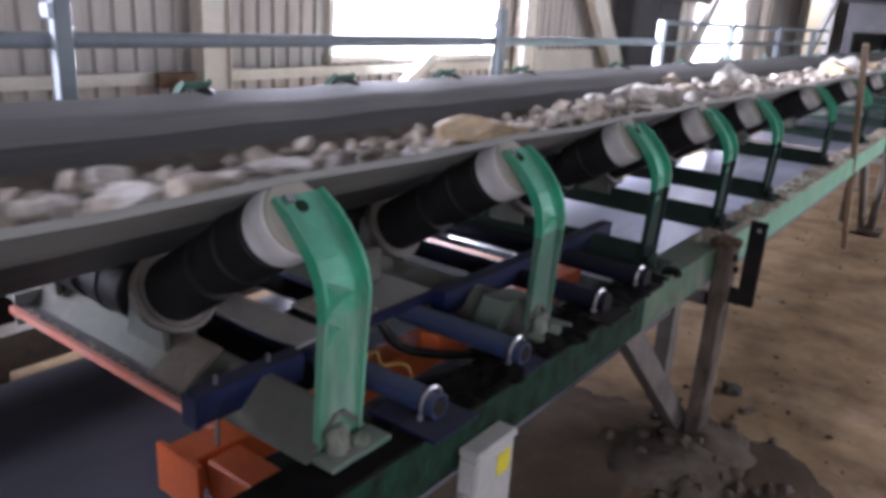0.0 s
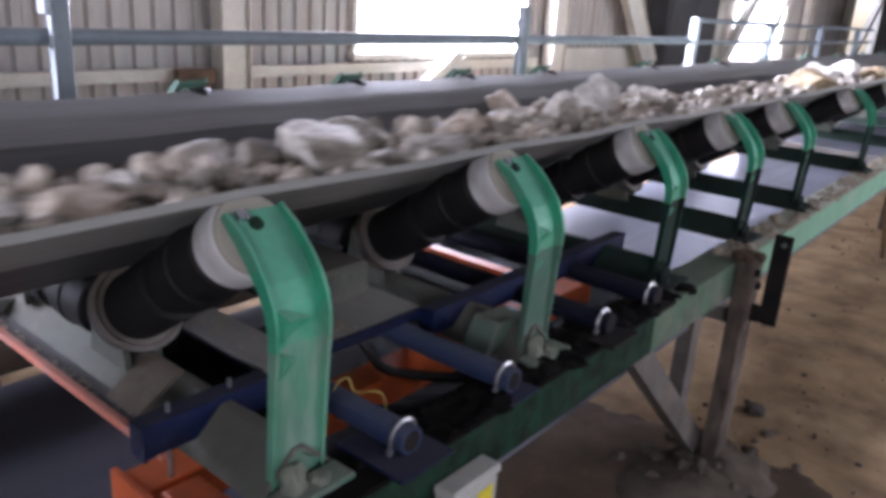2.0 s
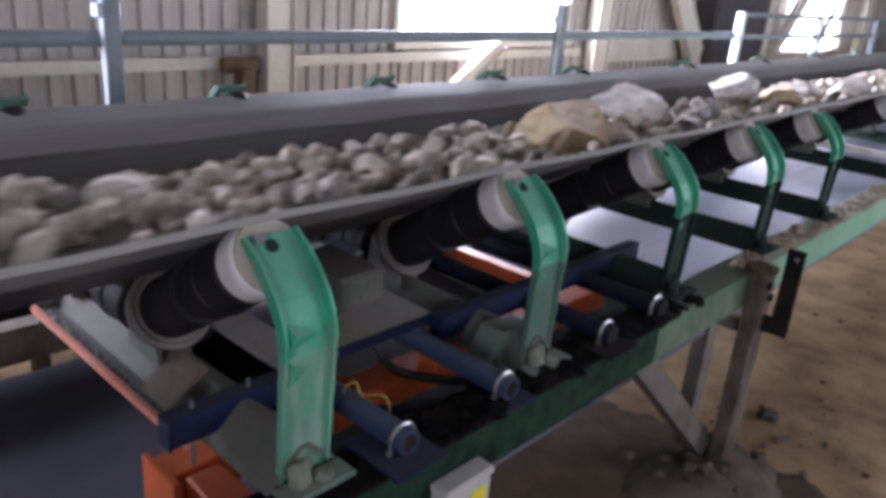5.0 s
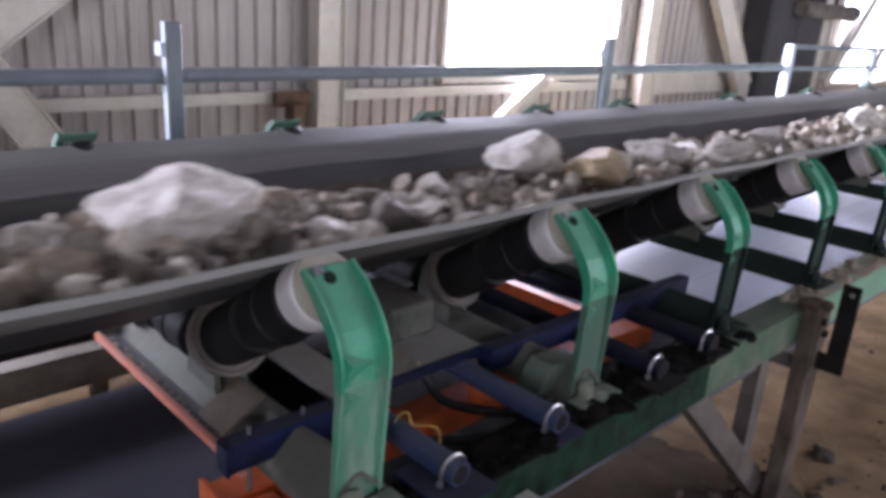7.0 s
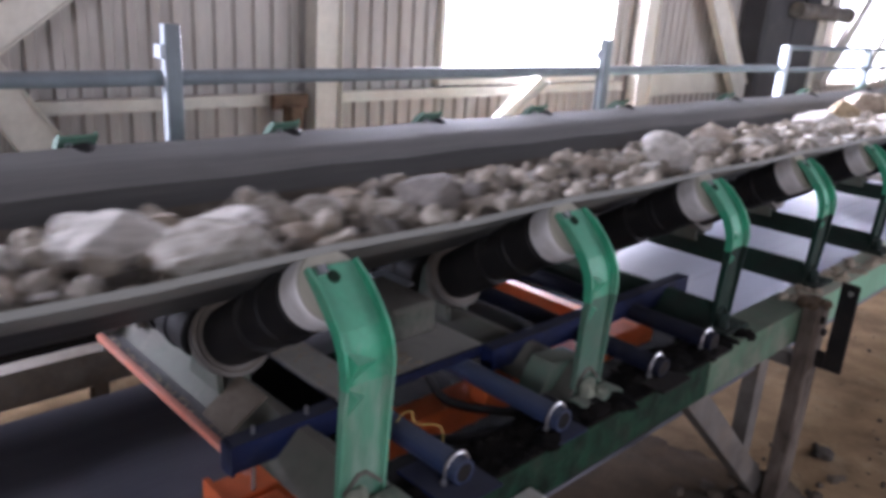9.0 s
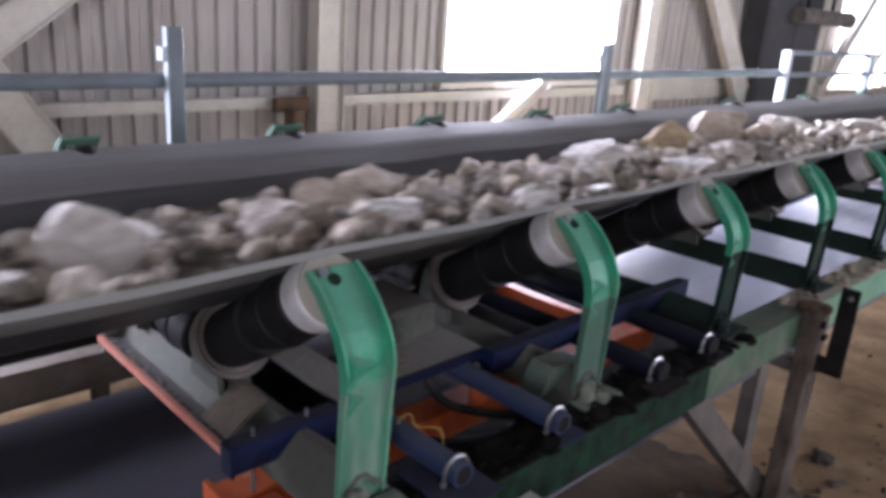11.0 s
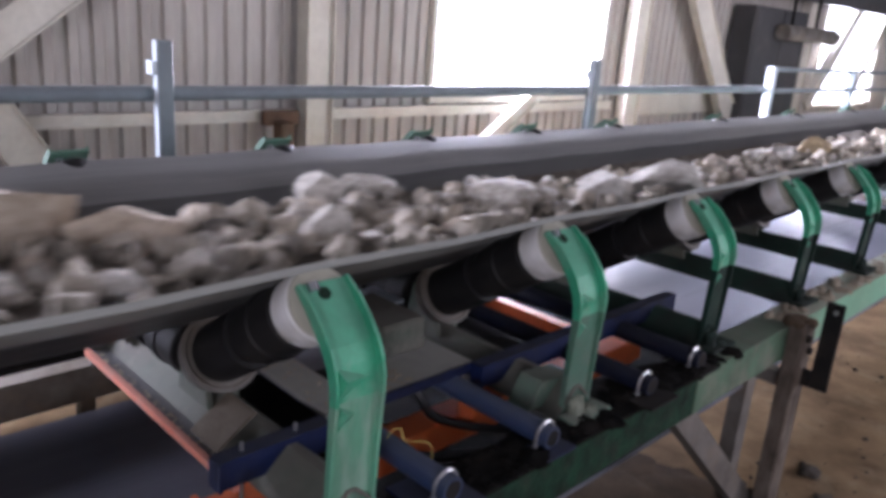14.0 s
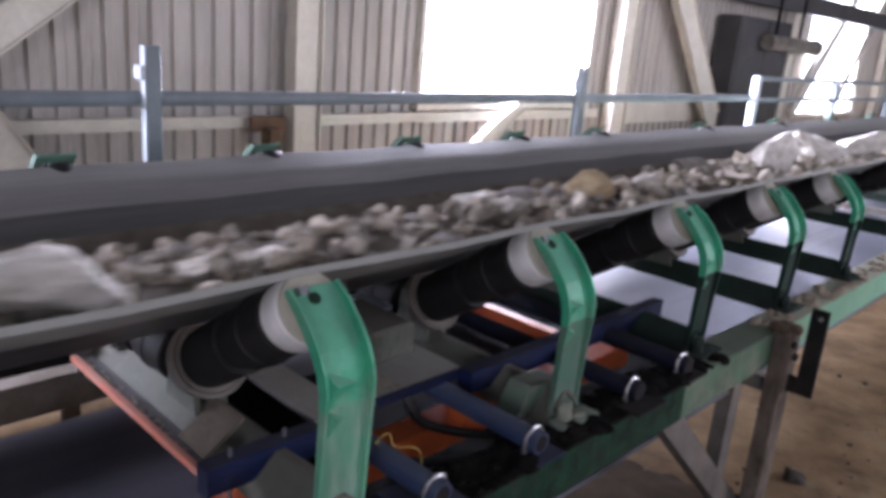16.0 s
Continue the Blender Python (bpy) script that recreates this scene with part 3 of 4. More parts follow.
def build_idler(shaded=False):
    """A three-roll troughing idler set at y = 0."""
    o = tagged(new("idler_set"), "green idler set with shade-darkened uprights and white roll ends" if shaded else "dusty green idler set with black rolls and white roll ends", "idler", "idler sets under the belt")
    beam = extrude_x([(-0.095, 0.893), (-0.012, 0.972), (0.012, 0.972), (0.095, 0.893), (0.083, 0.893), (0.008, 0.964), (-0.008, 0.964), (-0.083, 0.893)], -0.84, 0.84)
    # farther sets: backlit shade of beam, uprights and feet put into dark green
    part("cross_beam", beam, CROSS if not shaded else GREEN_DARK, o, "dusty inverted channel cross beam")
    w, f, t = 0.063, 0.021, 0.008
    sec = [(-w, -t), (w, -t), (w, f), (w - t, f), (w - t, 0), (-w + t, 0), (-w + t, f), (-w, f)]
    deep = [0.35, 0.45, 0.55, 0.7, 0.85, 0.95, 1.0, 1.0, 0.9, 0.4]
    for s in (1, -1):
        bm = sweep(bmesh.new(), BRACKET[:4], sec, deep[:4])
        if s < 0:
            far_side(bm)
        part("upright", bm, GREEN_DARK if shaded else GREEN_PALE, o, "bracket upright with shade painted into its dark green" if shaded else "dust-filmed green bracket upright")
        k = 3
        bm = sweep(bmesh.new(), BRACKET[k:], sec, deep[k:])
        if s < 0:
            far_side(bm)
        # far bracket gets the duller green, its shade put into the paint
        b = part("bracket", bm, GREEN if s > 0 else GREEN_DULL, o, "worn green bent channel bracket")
        bm = bmesh.new()
        for ya, yb, za, zb in ((-0.05, 0.03, 1.19, 1.262), (-0.048, 0.0, 1.12, 1.185)):
            q = [bm.verts.new(p) for p in ((0.841, ya, za), (0.842, ya, (za + zb) / 2), (0.833, ya, zb), (0.860, ya + 0.012, (za + zb) / 2 + 0.012), (0.839, yb, (za + zb) / 2))]
            for f3 in ((0, 1, 3), (1, 2, 3), (2, 4, 3), (4, 0, 3), (0, 4, 2), (0, 2, 1)):
                bm.faces.new([q[u] for u in f3])
        if s < 0:
            far_side(bm)
        part("gusset", bm, GREEN, b)
        # thin dark disc: the shade of a hole put into colour
        bm = tube(bmesh.new(), [(s * 0.732, -0.008, 1.377), (s * 0.7352, -0.008, 1.3805)], 0.014, 12)
        part("bolt_hole", bm, STRINGER_DARK, b)
        bm = bmesh.new()
        bar(bm, (s * 0.716, -0.03, 1.387), (s * 0.727, -0.03, 1.398), 0.022, 0.018)
        part("shaft_end", bm, GALV, b, "bright flat roll shaft end")
        bm = bmesh.new()
        xs = sorted((s * 0.842, s * 0.905))
        box(bm, xs[0], xs[1], -0.086, 0.086, 0.8935, 0.9075, bevel=0.003)
        part("foot_plate", bm, GREEN_DARK if shaded else GREEN_DUSTY, o, "dust-caked foot plate")
        bm = bmesh.new()
        if s > 0:
            lump(bm, (0.858, -0.03, 0.915), 0.026, 1.8, 2.7, 3)
            lump(bm, (0.872, 0.02, 0.906), 0.026, 0.6, 6.1, 3)
        else:
            prism(bm, [(-0.842, 0.907), (-0.90, 0.907), (-0.862, 0.96), (-0.842, 0.965)], -0.04, -0.02)
        part("foot_gusset", bm, GREEN_DARK if shaded else FOOT, o, "foot gusset caked with dust")
        bm = bmesh.new()
        prism(bm, [(s * 0.17, 0.95), (s * 0.33, 0.95), (s * 0.305, 1.1), (s * 0.25, 1.135), (s * 0.20, 1.1)], 0.012, 0.03)
        prism(bm, [(s * 0.17, 0.95), (s * 0.33, 0.95), (s * 0.305, 1.1), (s * 0.25, 1.135), (s * 0.20, 1.1)], -0.06, -0.045)
        part("inner_support", bm, CROSS, o)
        bm = bmesh.new()
        lathe(bm, [(-0.02, 0.09), (-0.022, 0.1), (0.018, 0.107), (0.022, 0.098), (0.016, 0.09)])
        bmesh.ops.transform(bm, matrix=wing_pose(s) @ pose(-0.25, 0, 0), verts=bm.verts)
        part("dust_ring", bm, STEEL_GREY, o, "dusty ring round the inner roll end")
        roll("wing_roll", o, wing_pose(s), 0.52, s > 0)
    roll("centre_roll", o, pose(0, 0, 1.045), 0.34, False)
    return o


def idler_y(n):
    """Close spacing at the scale, wider beyond it."""
    return n * PITCH - 0.025 if n <= 4 else 4 * PITCH - 0.025 + 1.42 * (n - 4)


idler = build_idler()
idler.location = (0, -0.025, 0)
shaded_idler = build_idler(True)
shaded_idler.location = (0, 2 * PITCH - 0.025, 0)
IDLERS = {0: idler, 2: shaded_idler}
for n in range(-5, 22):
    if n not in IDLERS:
        IDLERS[n] = copy_thing(idler if n < 2 else shaded_idler, pose(0, idler_y(n), 0))

# second idler's uprights take the duller green
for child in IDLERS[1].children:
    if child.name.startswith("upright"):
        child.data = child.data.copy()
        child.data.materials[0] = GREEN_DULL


def build_stringers():
    for s in (1, -1):
        o = tagged(new("stringer"), "green steel channel stringer with dust-caked top flange", "conveyor frame")
        x0, x1 = sorted((s * 0.815, s * 0.95))
        out = s * 0.95
        a, b = sorted((out, out - s * 0.01))
        # scale section takes the green that has shade in it
        for y0, y1, mat in ((CY0, -0.45, STRINGER), (-0.446, 1.30, STRINGER_DARK), (1.304, 2.12, STRINGER_WORN), (2.124, CY1, STRINGER)):
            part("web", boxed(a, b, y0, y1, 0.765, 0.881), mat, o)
            part("top_flange", boxed(x0, x1, y0, y1, 0.881, 0.893), GRIME_SHADE if mat == STRINGER_DARK else mat, o)
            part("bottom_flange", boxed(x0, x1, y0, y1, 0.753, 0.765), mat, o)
        if s < 0:
            # added plate that makes the dark band below the far stringer
            part("guard_plate", boxed(-0.955, -0.945, -6, 1.47, 0.57, 0.7525), STEEL_DARK, o, "dark plate added below the far stringer")


build_stringers()


def build_support(y):
    """A leg frame outside the stringers, with diagonal braces."""
    o = tagged(new("support_frame"), "grey dirty steel leg frame carrying the conveyor stringers", "support")
    for s in (1, -1):
        x = s * 0.984
        l = part("leg", boxed(x - 0.032, x + 0.032, y - 0.06, y + 0.06, 0, 0.915, bevel=0.006), LEG, o)
        part("base_plate", boxed(x - 0.1, x + 0.1, y - 0.11, y + 0.11, -0.02, 0.02), LEG, l)
        part("bolt", tube(bmesh.new(), [(x + s * 0.030, y - 0.02, 0.86), (x + s * 0.047, y - 0.02, 0.86)], 0.016, 6), STEEL_DARK, l)
        part("bolt", tube(bmesh.new(), [(x + s * 0.030, y + 0.02, 0.8), (x + s * 0.047, y + 0.02, 0.8)], 0.016, 6), STEEL_DARK, l)
        x = s * 0.9
        bm = bmesh.new()
        bar(bm, (x, y - 0.79, 0.752), (x, y - 0.0, 0.05), 0.05, 0.095)
        part("brace", bm, STEEL_GREY, o)
        part("inner_leg", boxed(x - s * 0.2 - 0.035, x - s * 0.2 + 0.035, y + 0.24, y + 0.33, -0.02, 0.753), STEEL_GREY, o)
    part("tie", boxed(-0.95, 0.95, y + 0.0, y + 0.05, 0.62, 0.68), STEEL_GREY, o)
    return o


def build_mud(y):
    bm = bmesh.new()
    rnd = random.Random(int(y * 10))
    for _ in range(9):
        lump(bm, (0.985 + rnd.uniform(-0.04, 0.03), y + rnd.uniform(-0.07, 0.05), 0.915), rnd.uniform(0.015, 0.035), 0.7, rnd.random() * 30, 2)
    tagged(mesh_object("mud_cake", bm, MUD_SHADE, True), "brown mud caked on the leg head", "mud", kind="stuff")


sup = build_support(2.075)
for dy in (-4.8, 4.8, 9.6, 14.4):
    copy_thing(sup, pose(0, dy, 0))


# ---- belt scale under the idlers ----
def build_scale():
    """Weighing frame: blue tubes and channels on an orange sub-frame."""
    o = tagged(new("belt_scale_frame"), "blue and orange belt scale frame caked with stone dust", "belt scale")
    for y0, y1, x in ((-0.2, 0.085, 0.61), (0.62, 1.72, 0.615)):
        c = part("blue_channel", boxed(x - 0.008, x + 0.004, y0, y1, 0.918, 0.98), BLUE, o, "dark blue steel channel with dusty top")
        part("top_flange", boxed(x - 0.042, x + 0.005, y0, y1, 0.98, 0.987), BLUE, c)
        part("end_tab", boxed(x - 0.04, x + 0.008, y0 - 0.008, y0, 0.915, 0.985), BLUE, c)
    for y0, y1, x in ((-0.2, 1.72, -0.615),):
        c = part("blue_channel", boxed(x - 0.004, x + 0.008, y0, y1, 0.912, 0.988), BLUE, o, "dark blue steel channel with dusty top")
        part("top_flange", boxed(x - 0.005, x + 0.06, y0, y1, 0.988, 0.996), BLUE, c)
    p = part("deck_plate", boxed(0.36, 0.565, 0.27, 0.63, 0.972, 0.981), PLATE, o, "dust-covered steel plate with blue edge")
    part("deck_bar", boxed(0.02, 0.563, 0.108, 0.222, 0.968, 0.978), PLATE, o, "dusty flat bar across the frame")
    part("plate_edge", boxed(0.565, 0.575, 0.27, 0.635, 0.955, 0.982), BLUE, p)
    c = part("cell_housing", boxed(0.16, 0.42, 0.40, 0.578, 0.9815, 1.085, bevel=0.012), CROSS, o, "dusty dark load cell housing")
    # pale colour stands for the window light that the clip catches
    part("clip", boxed(0.09, 0.24, 0.579, 0.64, 1.058, 1.066), RAIL_LIGHT, c, "metal clip with window light in its pale colour")
    for x in (0.40, 0.44, 0.50):
        part("bolt", tube(bmesh.new(), [(x, 0.33, 0.981), (x, 0.33, 0.99)], 0.009, 6), GALV, p)
    # added black plate: the unlit gap beside the roll put into colour
    part("sump", boxed(0.0, 0.565, -0.05, 0.262, 0.846, 0.852), GRIME_SHADE, o, "black plate added for the dark gap")
    part("dusty_flap", extrude_x([(-0.135, 0.914), (-0.03, 0.986), (-0.033, 0.992), (-0.139, 0.92)], 0.34, 0.47), SAND_HEAP, o, "plate caked with brown dust")
    # dusty tray with faded orange front edge
    part("tray", boxed(-0.27, 0.59, -0.150, -0.09, 0.899, 0.906), TRAY, o, "dull grey tray plate")
    e = part("front_edge", boxed(-0.275, 0.60, -0.166, -0.150, 0.893, 0.912), PINK, o, "faded orange angle edge")
    part("side_cheek", boxed(-0.285, -0.275, -0.15, 0.1, 0.85, 0.94), PLATE, o)
    # orange sub-frame
    for x, y0 in ((0.49, -0.17), (-0.49, 0.3)):
        b = part("orange_beam", boxed(x - 0.05, x + 0.05, y0, 1.66, 0.70, 0.79, bevel=0.004), ORANGE, o, "orange painted long beam")
        part("end_plate", boxed(x - 0.06, x + 0.09, y0 - 0.015, y0 - 0.001, 0.68, 0.80), ORANGE, b)
    for y in (0.42, 1.57):
        part("orange_cross_beam", boxed(-0.438, 0.438, y - 0.028, y + 0.028, 0.70, 0.76, bevel=0.004), ORANGE, o)
    part("orange_lug", boxed(0.56, 0.76, -0.15, -0.06, 0.705, 0.795, bevel=0.006), ORANGE, o, "short orange lug bolted to the stringer")
    part("orange_lug", boxed(0.545, 0.62, 0.60, 0.86, 0.80, 0.86, bevel=0.004), ORANGE, o)
    part("grey_gusset", extrude_x([(0.64, 0.905), (0.88, 0.905), (0.83, 0.97), (0.69, 0.985)], 0.70, 0.78), GREEN_DUSTY, o, "dusty green gusset plate")
    # two added sheets block the return belt's glare and darken the gaps
    part("drip_tray", boxed(-0.2, 0.80, 0.08, 0.85, 0.64, 0.648), GRIME_SHADE, o, "added dark sheet that blocks glare below the tubes")
    part("drip_tray", boxed(-0.55, 0.80, 0.854, 1.97, 0.64, 0.648), GRIME_SHADE, o, "added dark sheet that blocks glare below the tubes")
    for y in (-0.14, 0.0):
        part("stud", tube(bmesh.new(), [(0.59, y, 0.84), (0.59, y, 1.006)], 0.005, 8), GALV, o)
    return o


def build_tubes():
    """Torsion tubes across the frame with U-bolts and mounting plates."""
    for y in (0.19, 0.55, 1.035, 1.345):
        o = tagged(new("torsion_tube"), "blue steel torsion tube clamped with a bright U-bolt", "tube", "torsion tubes of the belt scale")
        # tubes and plates past y = 1 are darker
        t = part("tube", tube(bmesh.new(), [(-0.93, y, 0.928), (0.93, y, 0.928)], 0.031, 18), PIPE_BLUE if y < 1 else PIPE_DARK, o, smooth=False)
        # dark disc on the solid end paints the shade of a hollow tube
        part("bore", tube(bmesh.new(), [(0.9295, y, 0.928), (0.931, y, 0.928)], 0.023, 16), STEEL_DARK, t)
        for s in (1, -1):
            low = y in (0.19, 1.035)
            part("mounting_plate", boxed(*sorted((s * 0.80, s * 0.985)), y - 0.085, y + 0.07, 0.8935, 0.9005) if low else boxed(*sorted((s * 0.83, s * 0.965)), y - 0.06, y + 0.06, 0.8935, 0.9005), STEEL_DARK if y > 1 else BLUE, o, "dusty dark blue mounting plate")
            x = s * 0.905
            arc = [(x, y - 0.037, 0.885)] + [(x, y - 0.037 * math.cos(a), 0.928 + 0.037 * math.sin(a)) for a in [k * math.pi / 12 for k in range(13)]] + [(x, y + 0.037, 0.885)]
            part("u_bolt", tube(bmesh.new(), arc, 0.0045, 8), GALV, o, "bright zinc U-bolt", smooth=True)
            for k in (-1, 1):
                part("nut", tube(bmesh.new(), [(x, y + k * 0.037, 0.901), (x, y + k * 0.037, 0.911)], 0.009, 6), GALV, o)


build_scale()
build_tubes()


def build_hoses():
    def hose(label, pts, r, mat, cat="hose"):
        tagged(mesh_object("hose" if cat == "hose" else "wire", tube(bmesh.new(), bend(pts, 8), r, 10), mat, True), label, cat)

    hose("black rubber cable hose drooping below the dusty plate", [(0.52, 0.42, 0.965), (0.56, 0.43, 0.92), (0.585, 0.47, 0.86), (0.64, 0.56, 0.825), (0.72, 0.66, 0.815), (0.80, 0.72, 0.83)], 0.013, HOSE)
    hose("black rubber cable hose lying between the tubes", [(0.60, 0.29, 0.82), (0.70, 0.35, 0.835), (0.77, 0.43, 0.85), (0.80, 0.51, 0.85), (0.80, 0.60, 0.83), (0.74, 0.68, 0.81)], 0.015, HOSE)
    hose("black cable lying along the stringer", [(0.78, 0.25, 0.82), (0.79, 0.6, 0.80), (0.77, 1.0, 0.81), (0.79, 1.35, 0.80)], 0.012, HOSE)
    hose("thin yellow loose wire end", [(0.72, 0.17, 0.965), (0.725, 0.185, 0.985), (0.735, 0.20, 0.988), (0.74, 0.205, 0.965), (0.75, 0.215, 0.955), (0.775, 0.235, 0.96), (0.795, 0.245, 0.955), (0.81, 0.24, 0.925)], 0.0014, WIRE, "wire")


build_hoses()


def build_box():
    o = tagged(new("junction_box"), "off-white junction box with a yellow sticker on the stringer", "junction box")
    part("body", boxed(0.951, 1.005, 0.245, 0.405, 0.60, 0.785, bevel=0.006), BOX_WHITE, o)
    part("lid", boxed(0.951, 1.01, 0.24, 0.41, 0.787, 0.81, bevel=0.006), BOX_WHITE, o)
    part("sticker", boxed(1.0052, 1.0065, 0.33, 0.385, 0.71, 0.768), YELLOW, o, "yellow warning sticker")
    part("cable_gland", tube(bmesh.new(), [(0.98, 0.23, 0.68), (0.98, 0.246, 0.68)], 0.016, 10), BOX_WHITE, o)


def build_hanger():
    o = tagged(new("angle_bracket"), "dark rusty L-shaped flat bar bolted to the leg", "bracket")
    bm = boxed(1.048, 1.116, 2.085, 2.097, 0.655, 1.018, bevel=0.004)
    v = part("upright", bm, STEEL_DARK, o)
    part("arm", boxed(1.0165, 1.0478, 2.085, 2.097, 0.655, 0.725), STEEL_DARK, o)
    part("hole", tube(bmesh.new(), [(1.088, 2.0835, 0.982), (1.088, 2.0845, 0.982)], 0.01, 12), GALV, v, "pale bolt hole")


build_box()
build_hanger()


# ---- floor clutter ----
def build_clutter():
    bm = bmesh.new()
    lump(bm, (0.97, 1.8, -0.03), 0.3, 0.26, 3.1, 4)
    lump(bm, (1.05, 2.05, -0.02), 0.22, 0.35, 5.7, 4)
    heap = random.Random(31)
    for _ in range(150):
        a, d = heap.uniform(0, math.tau), abs(heap.gauss(0, 0.24))
        lump(bm, (1.0 + d * math.cos(a), 1.9 + 1.3 * d * math.sin(a), 0.045 - 0.12 * d), heap.choice((0.012, 0.018, 0.025, 0.036)), 0.7, heap.random() * 40, 1)
    tagged(mesh_object("spill_heap", bm, SAND_HEAP, True), "low heap of spilled stone fines round the leg", "heap", kind="stuff")
    bm = bmesh.new()
    # flat dark lumps: dirt plus the conveyor's shade painted on the floor
    patch = random.Random(17)
    for _ in range(170):
        r = patch.choice((0.05, 0.08, 0.12, 0.2, 0.3))
        x, y = 0.9 + max(-0.6, min(0.45, patch.gauss(0, 0.3))), 1.2 + max(-0.9, min(0.9, patch.gauss(0, 0.45)))
        lump(bm, (x, y, -0.016 + 0.04 * noise.noise((x * 0.9, y * 0.9, 0)) + 0.018 * noise.noise((x * 3, y * 3, 4))), r, 0.09, patch.random() * 40, 3 if r > 0.1 else 2)
    tagged(mesh_object("dark_dirt", bm, MUD_SHADE, True), "dark dirt below the conveyor with its shade in the colour", "dirt", kind="stuff")
    bm = bmesh.new()
    lump(bm, (0.975, 2.65, 0.008), 0.05, 0.5, 1.2, 3)
    tagged(mesh_object("dark_clod", bm, SOIL), "dark clod of dirt lying on the floor", "clod")
    rnd = random.Random(7)
    bm = bmesh.new()
    for _ in range(700):
        x = rnd.uniform(0.5, 3.2) if rnd.random() < 0.85 else rnd.uniform(-3.2, 0.5)
        y = rnd.uniform(0.4, 9.0)
        r = rnd.choice((0.004, 0.005, 0.006, 0.008, 0.008, 0.012, 0.017))
        lump(bm, (x, y, 0.004 - 0.02 + 0.04 * noise.noise((x * 0.9, y * 0.9, 0)) + 0.018 * noise.noise((x * 3, y * 3, 4))), r, 0.5, rnd.random() * 40, 1)
    tagged(mesh_object("floor_crumbs", bm, SOIL), "dark crumbs and pebbles scattered on the sandy floor", "crumbs", kind="stuff")
    # dust and crumbs on the near stringer
    bm = bmesh.new()
    for _ in range(420):
        y = 2.05 + 6.5 * rnd.random() ** 1.3
        lump(bm, (rnd.uniform(0.83, 0.94), y, 0.895), rnd.choice((0.008, 0.012, 0.018, 0.026)), 0.6, rnd.random() * 40, 1)
    tagged(mesh_object("stringer_spill", bm, SPILL), "spilled dust and crumbs along the stringer top", "spillage", kind="stuff")
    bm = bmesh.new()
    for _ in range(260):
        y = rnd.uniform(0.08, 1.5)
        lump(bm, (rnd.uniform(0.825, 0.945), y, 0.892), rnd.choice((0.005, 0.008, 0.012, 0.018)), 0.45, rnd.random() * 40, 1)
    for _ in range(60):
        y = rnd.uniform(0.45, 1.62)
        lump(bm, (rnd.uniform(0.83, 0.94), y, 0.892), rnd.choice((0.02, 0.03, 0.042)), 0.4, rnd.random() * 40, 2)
    tagged(mesh_object("grime_crumbs", bm, GRIME_SHADE), "dark oily grime and crumbs between the tube mounts", "grime", kind="stuff")
    # crumbs and dust on the weighing frame
    bm = bmesh.new()
    for _ in range(170):
        lump(bm, (rnd.uniform(0.365, 0.56), rnd.uniform(0.275, 0.40), 0.9815), rnd.choice((0.0025, 0.004, 0.006, 0.009)), 0.5, rnd.random() * 40, 1)
    for _ in range(90):
        lump(bm, (rnd.uniform(0.03, 0.555), rnd.uniform(0.11, 0.22), 0.9785), rnd.choice((0.0025, 0.004, 0.006)), 0.5, rnd.random() * 40, 1)
    for _ in range(90):
        lump(bm, (rnd.uniform(-0.26, 0.58), rnd.uniform(-0.146, -0.128), 0.9065), rnd.choice((0.0025, 0.004, 0.006)), 0.5, rnd.random() * 40, 1)
    tagged(mesh_object("frame_crumbs", bm, SPILL), "stone crumbs lying on the dusty weighing frame plates", "crumbs", kind="stuff")
    bm = bmesh.new()
    bar(bm, (0.9, 6.05, 0.0), (0.985, 4.3, 1.69), 0.036, 0.025)
    tagged(mesh_object("wooden_plank", bm, WOOD), "rough sawn wooden batten leaning beside the conveyor", "plank")


build_clutter()
build_mud(2.075)


# ---- far end of the hall ----
def build_far_end():
    # made-up box that keeps the far end of the hall dark
    o = tagged(new("machine_housing"), "dark box added over the far conveyor", "machine")
    part("body", boxed(-1.9, 1.6, 20.0, 24.0, 1.75, 5.9, bevel=0.02), DARK_WALL, o)
    for x in (-1.8, 1.5):
        part("column", boxed(x - 0.1, x + 0.1, 20.1, 20.3, 0, 1.75), DARK_WALL, o)
    part("catwalk", boxed(-1.9, 1.6, 18.6, 20.0, 2.42, 2.5), STEEL_DARK, o)
    # box with added doors, put in for a dark wall panel
    d = tagged(new("cabinet"), "tall dark grey panel box against the corrugated wall", "cabinet")
    part("body", boxed(-3.6, -3.25, 10.6, 12.6, 0, 2.55, bevel=0.01), DARK_WALL, d)
    part("door", boxed(-3.249, -3.235, 10.65, 11.58, 0.1, 2.5, bevel=0.004), DARK_WALL, d)
    part("door", boxed(-3.249, -3.235, 11.62, 12.55, 0.1, 2.5, bevel=0.004), DARK_WALL, d)
    p = tagged(new("duct"), "grey horizontal duct stub hanging from the steelwork", "duct")
    part("pipe", tube(bmesh.new(), [(-3.1, 11.3, 2.2), (-3.1, 13.3, 2.2)], 0.12, 18), STEEL_GREY, p, smooth=False)
    part("cap", tube(bmesh.new(), [(-3.1, 13.3, 2.2), (-3.1, 13.38, 2.2)], 0.14, 18), STEEL_GREY, p)
    for y in (11.6, 12.6):
        part("hanger", boxed(-3.12, -3.08, y - 0.02, y + 0.02, 2.32, 5.99), STEEL_DARK, p)
    b = tagged(new("crane_beam"), "dark overhead steel beam above the far window", "beam", kind="structure")
    part("web", boxed(-3.35, -3.2, 9.5, 24, 2.75, 3.05), DARK_WALL, b)


build_far_end()


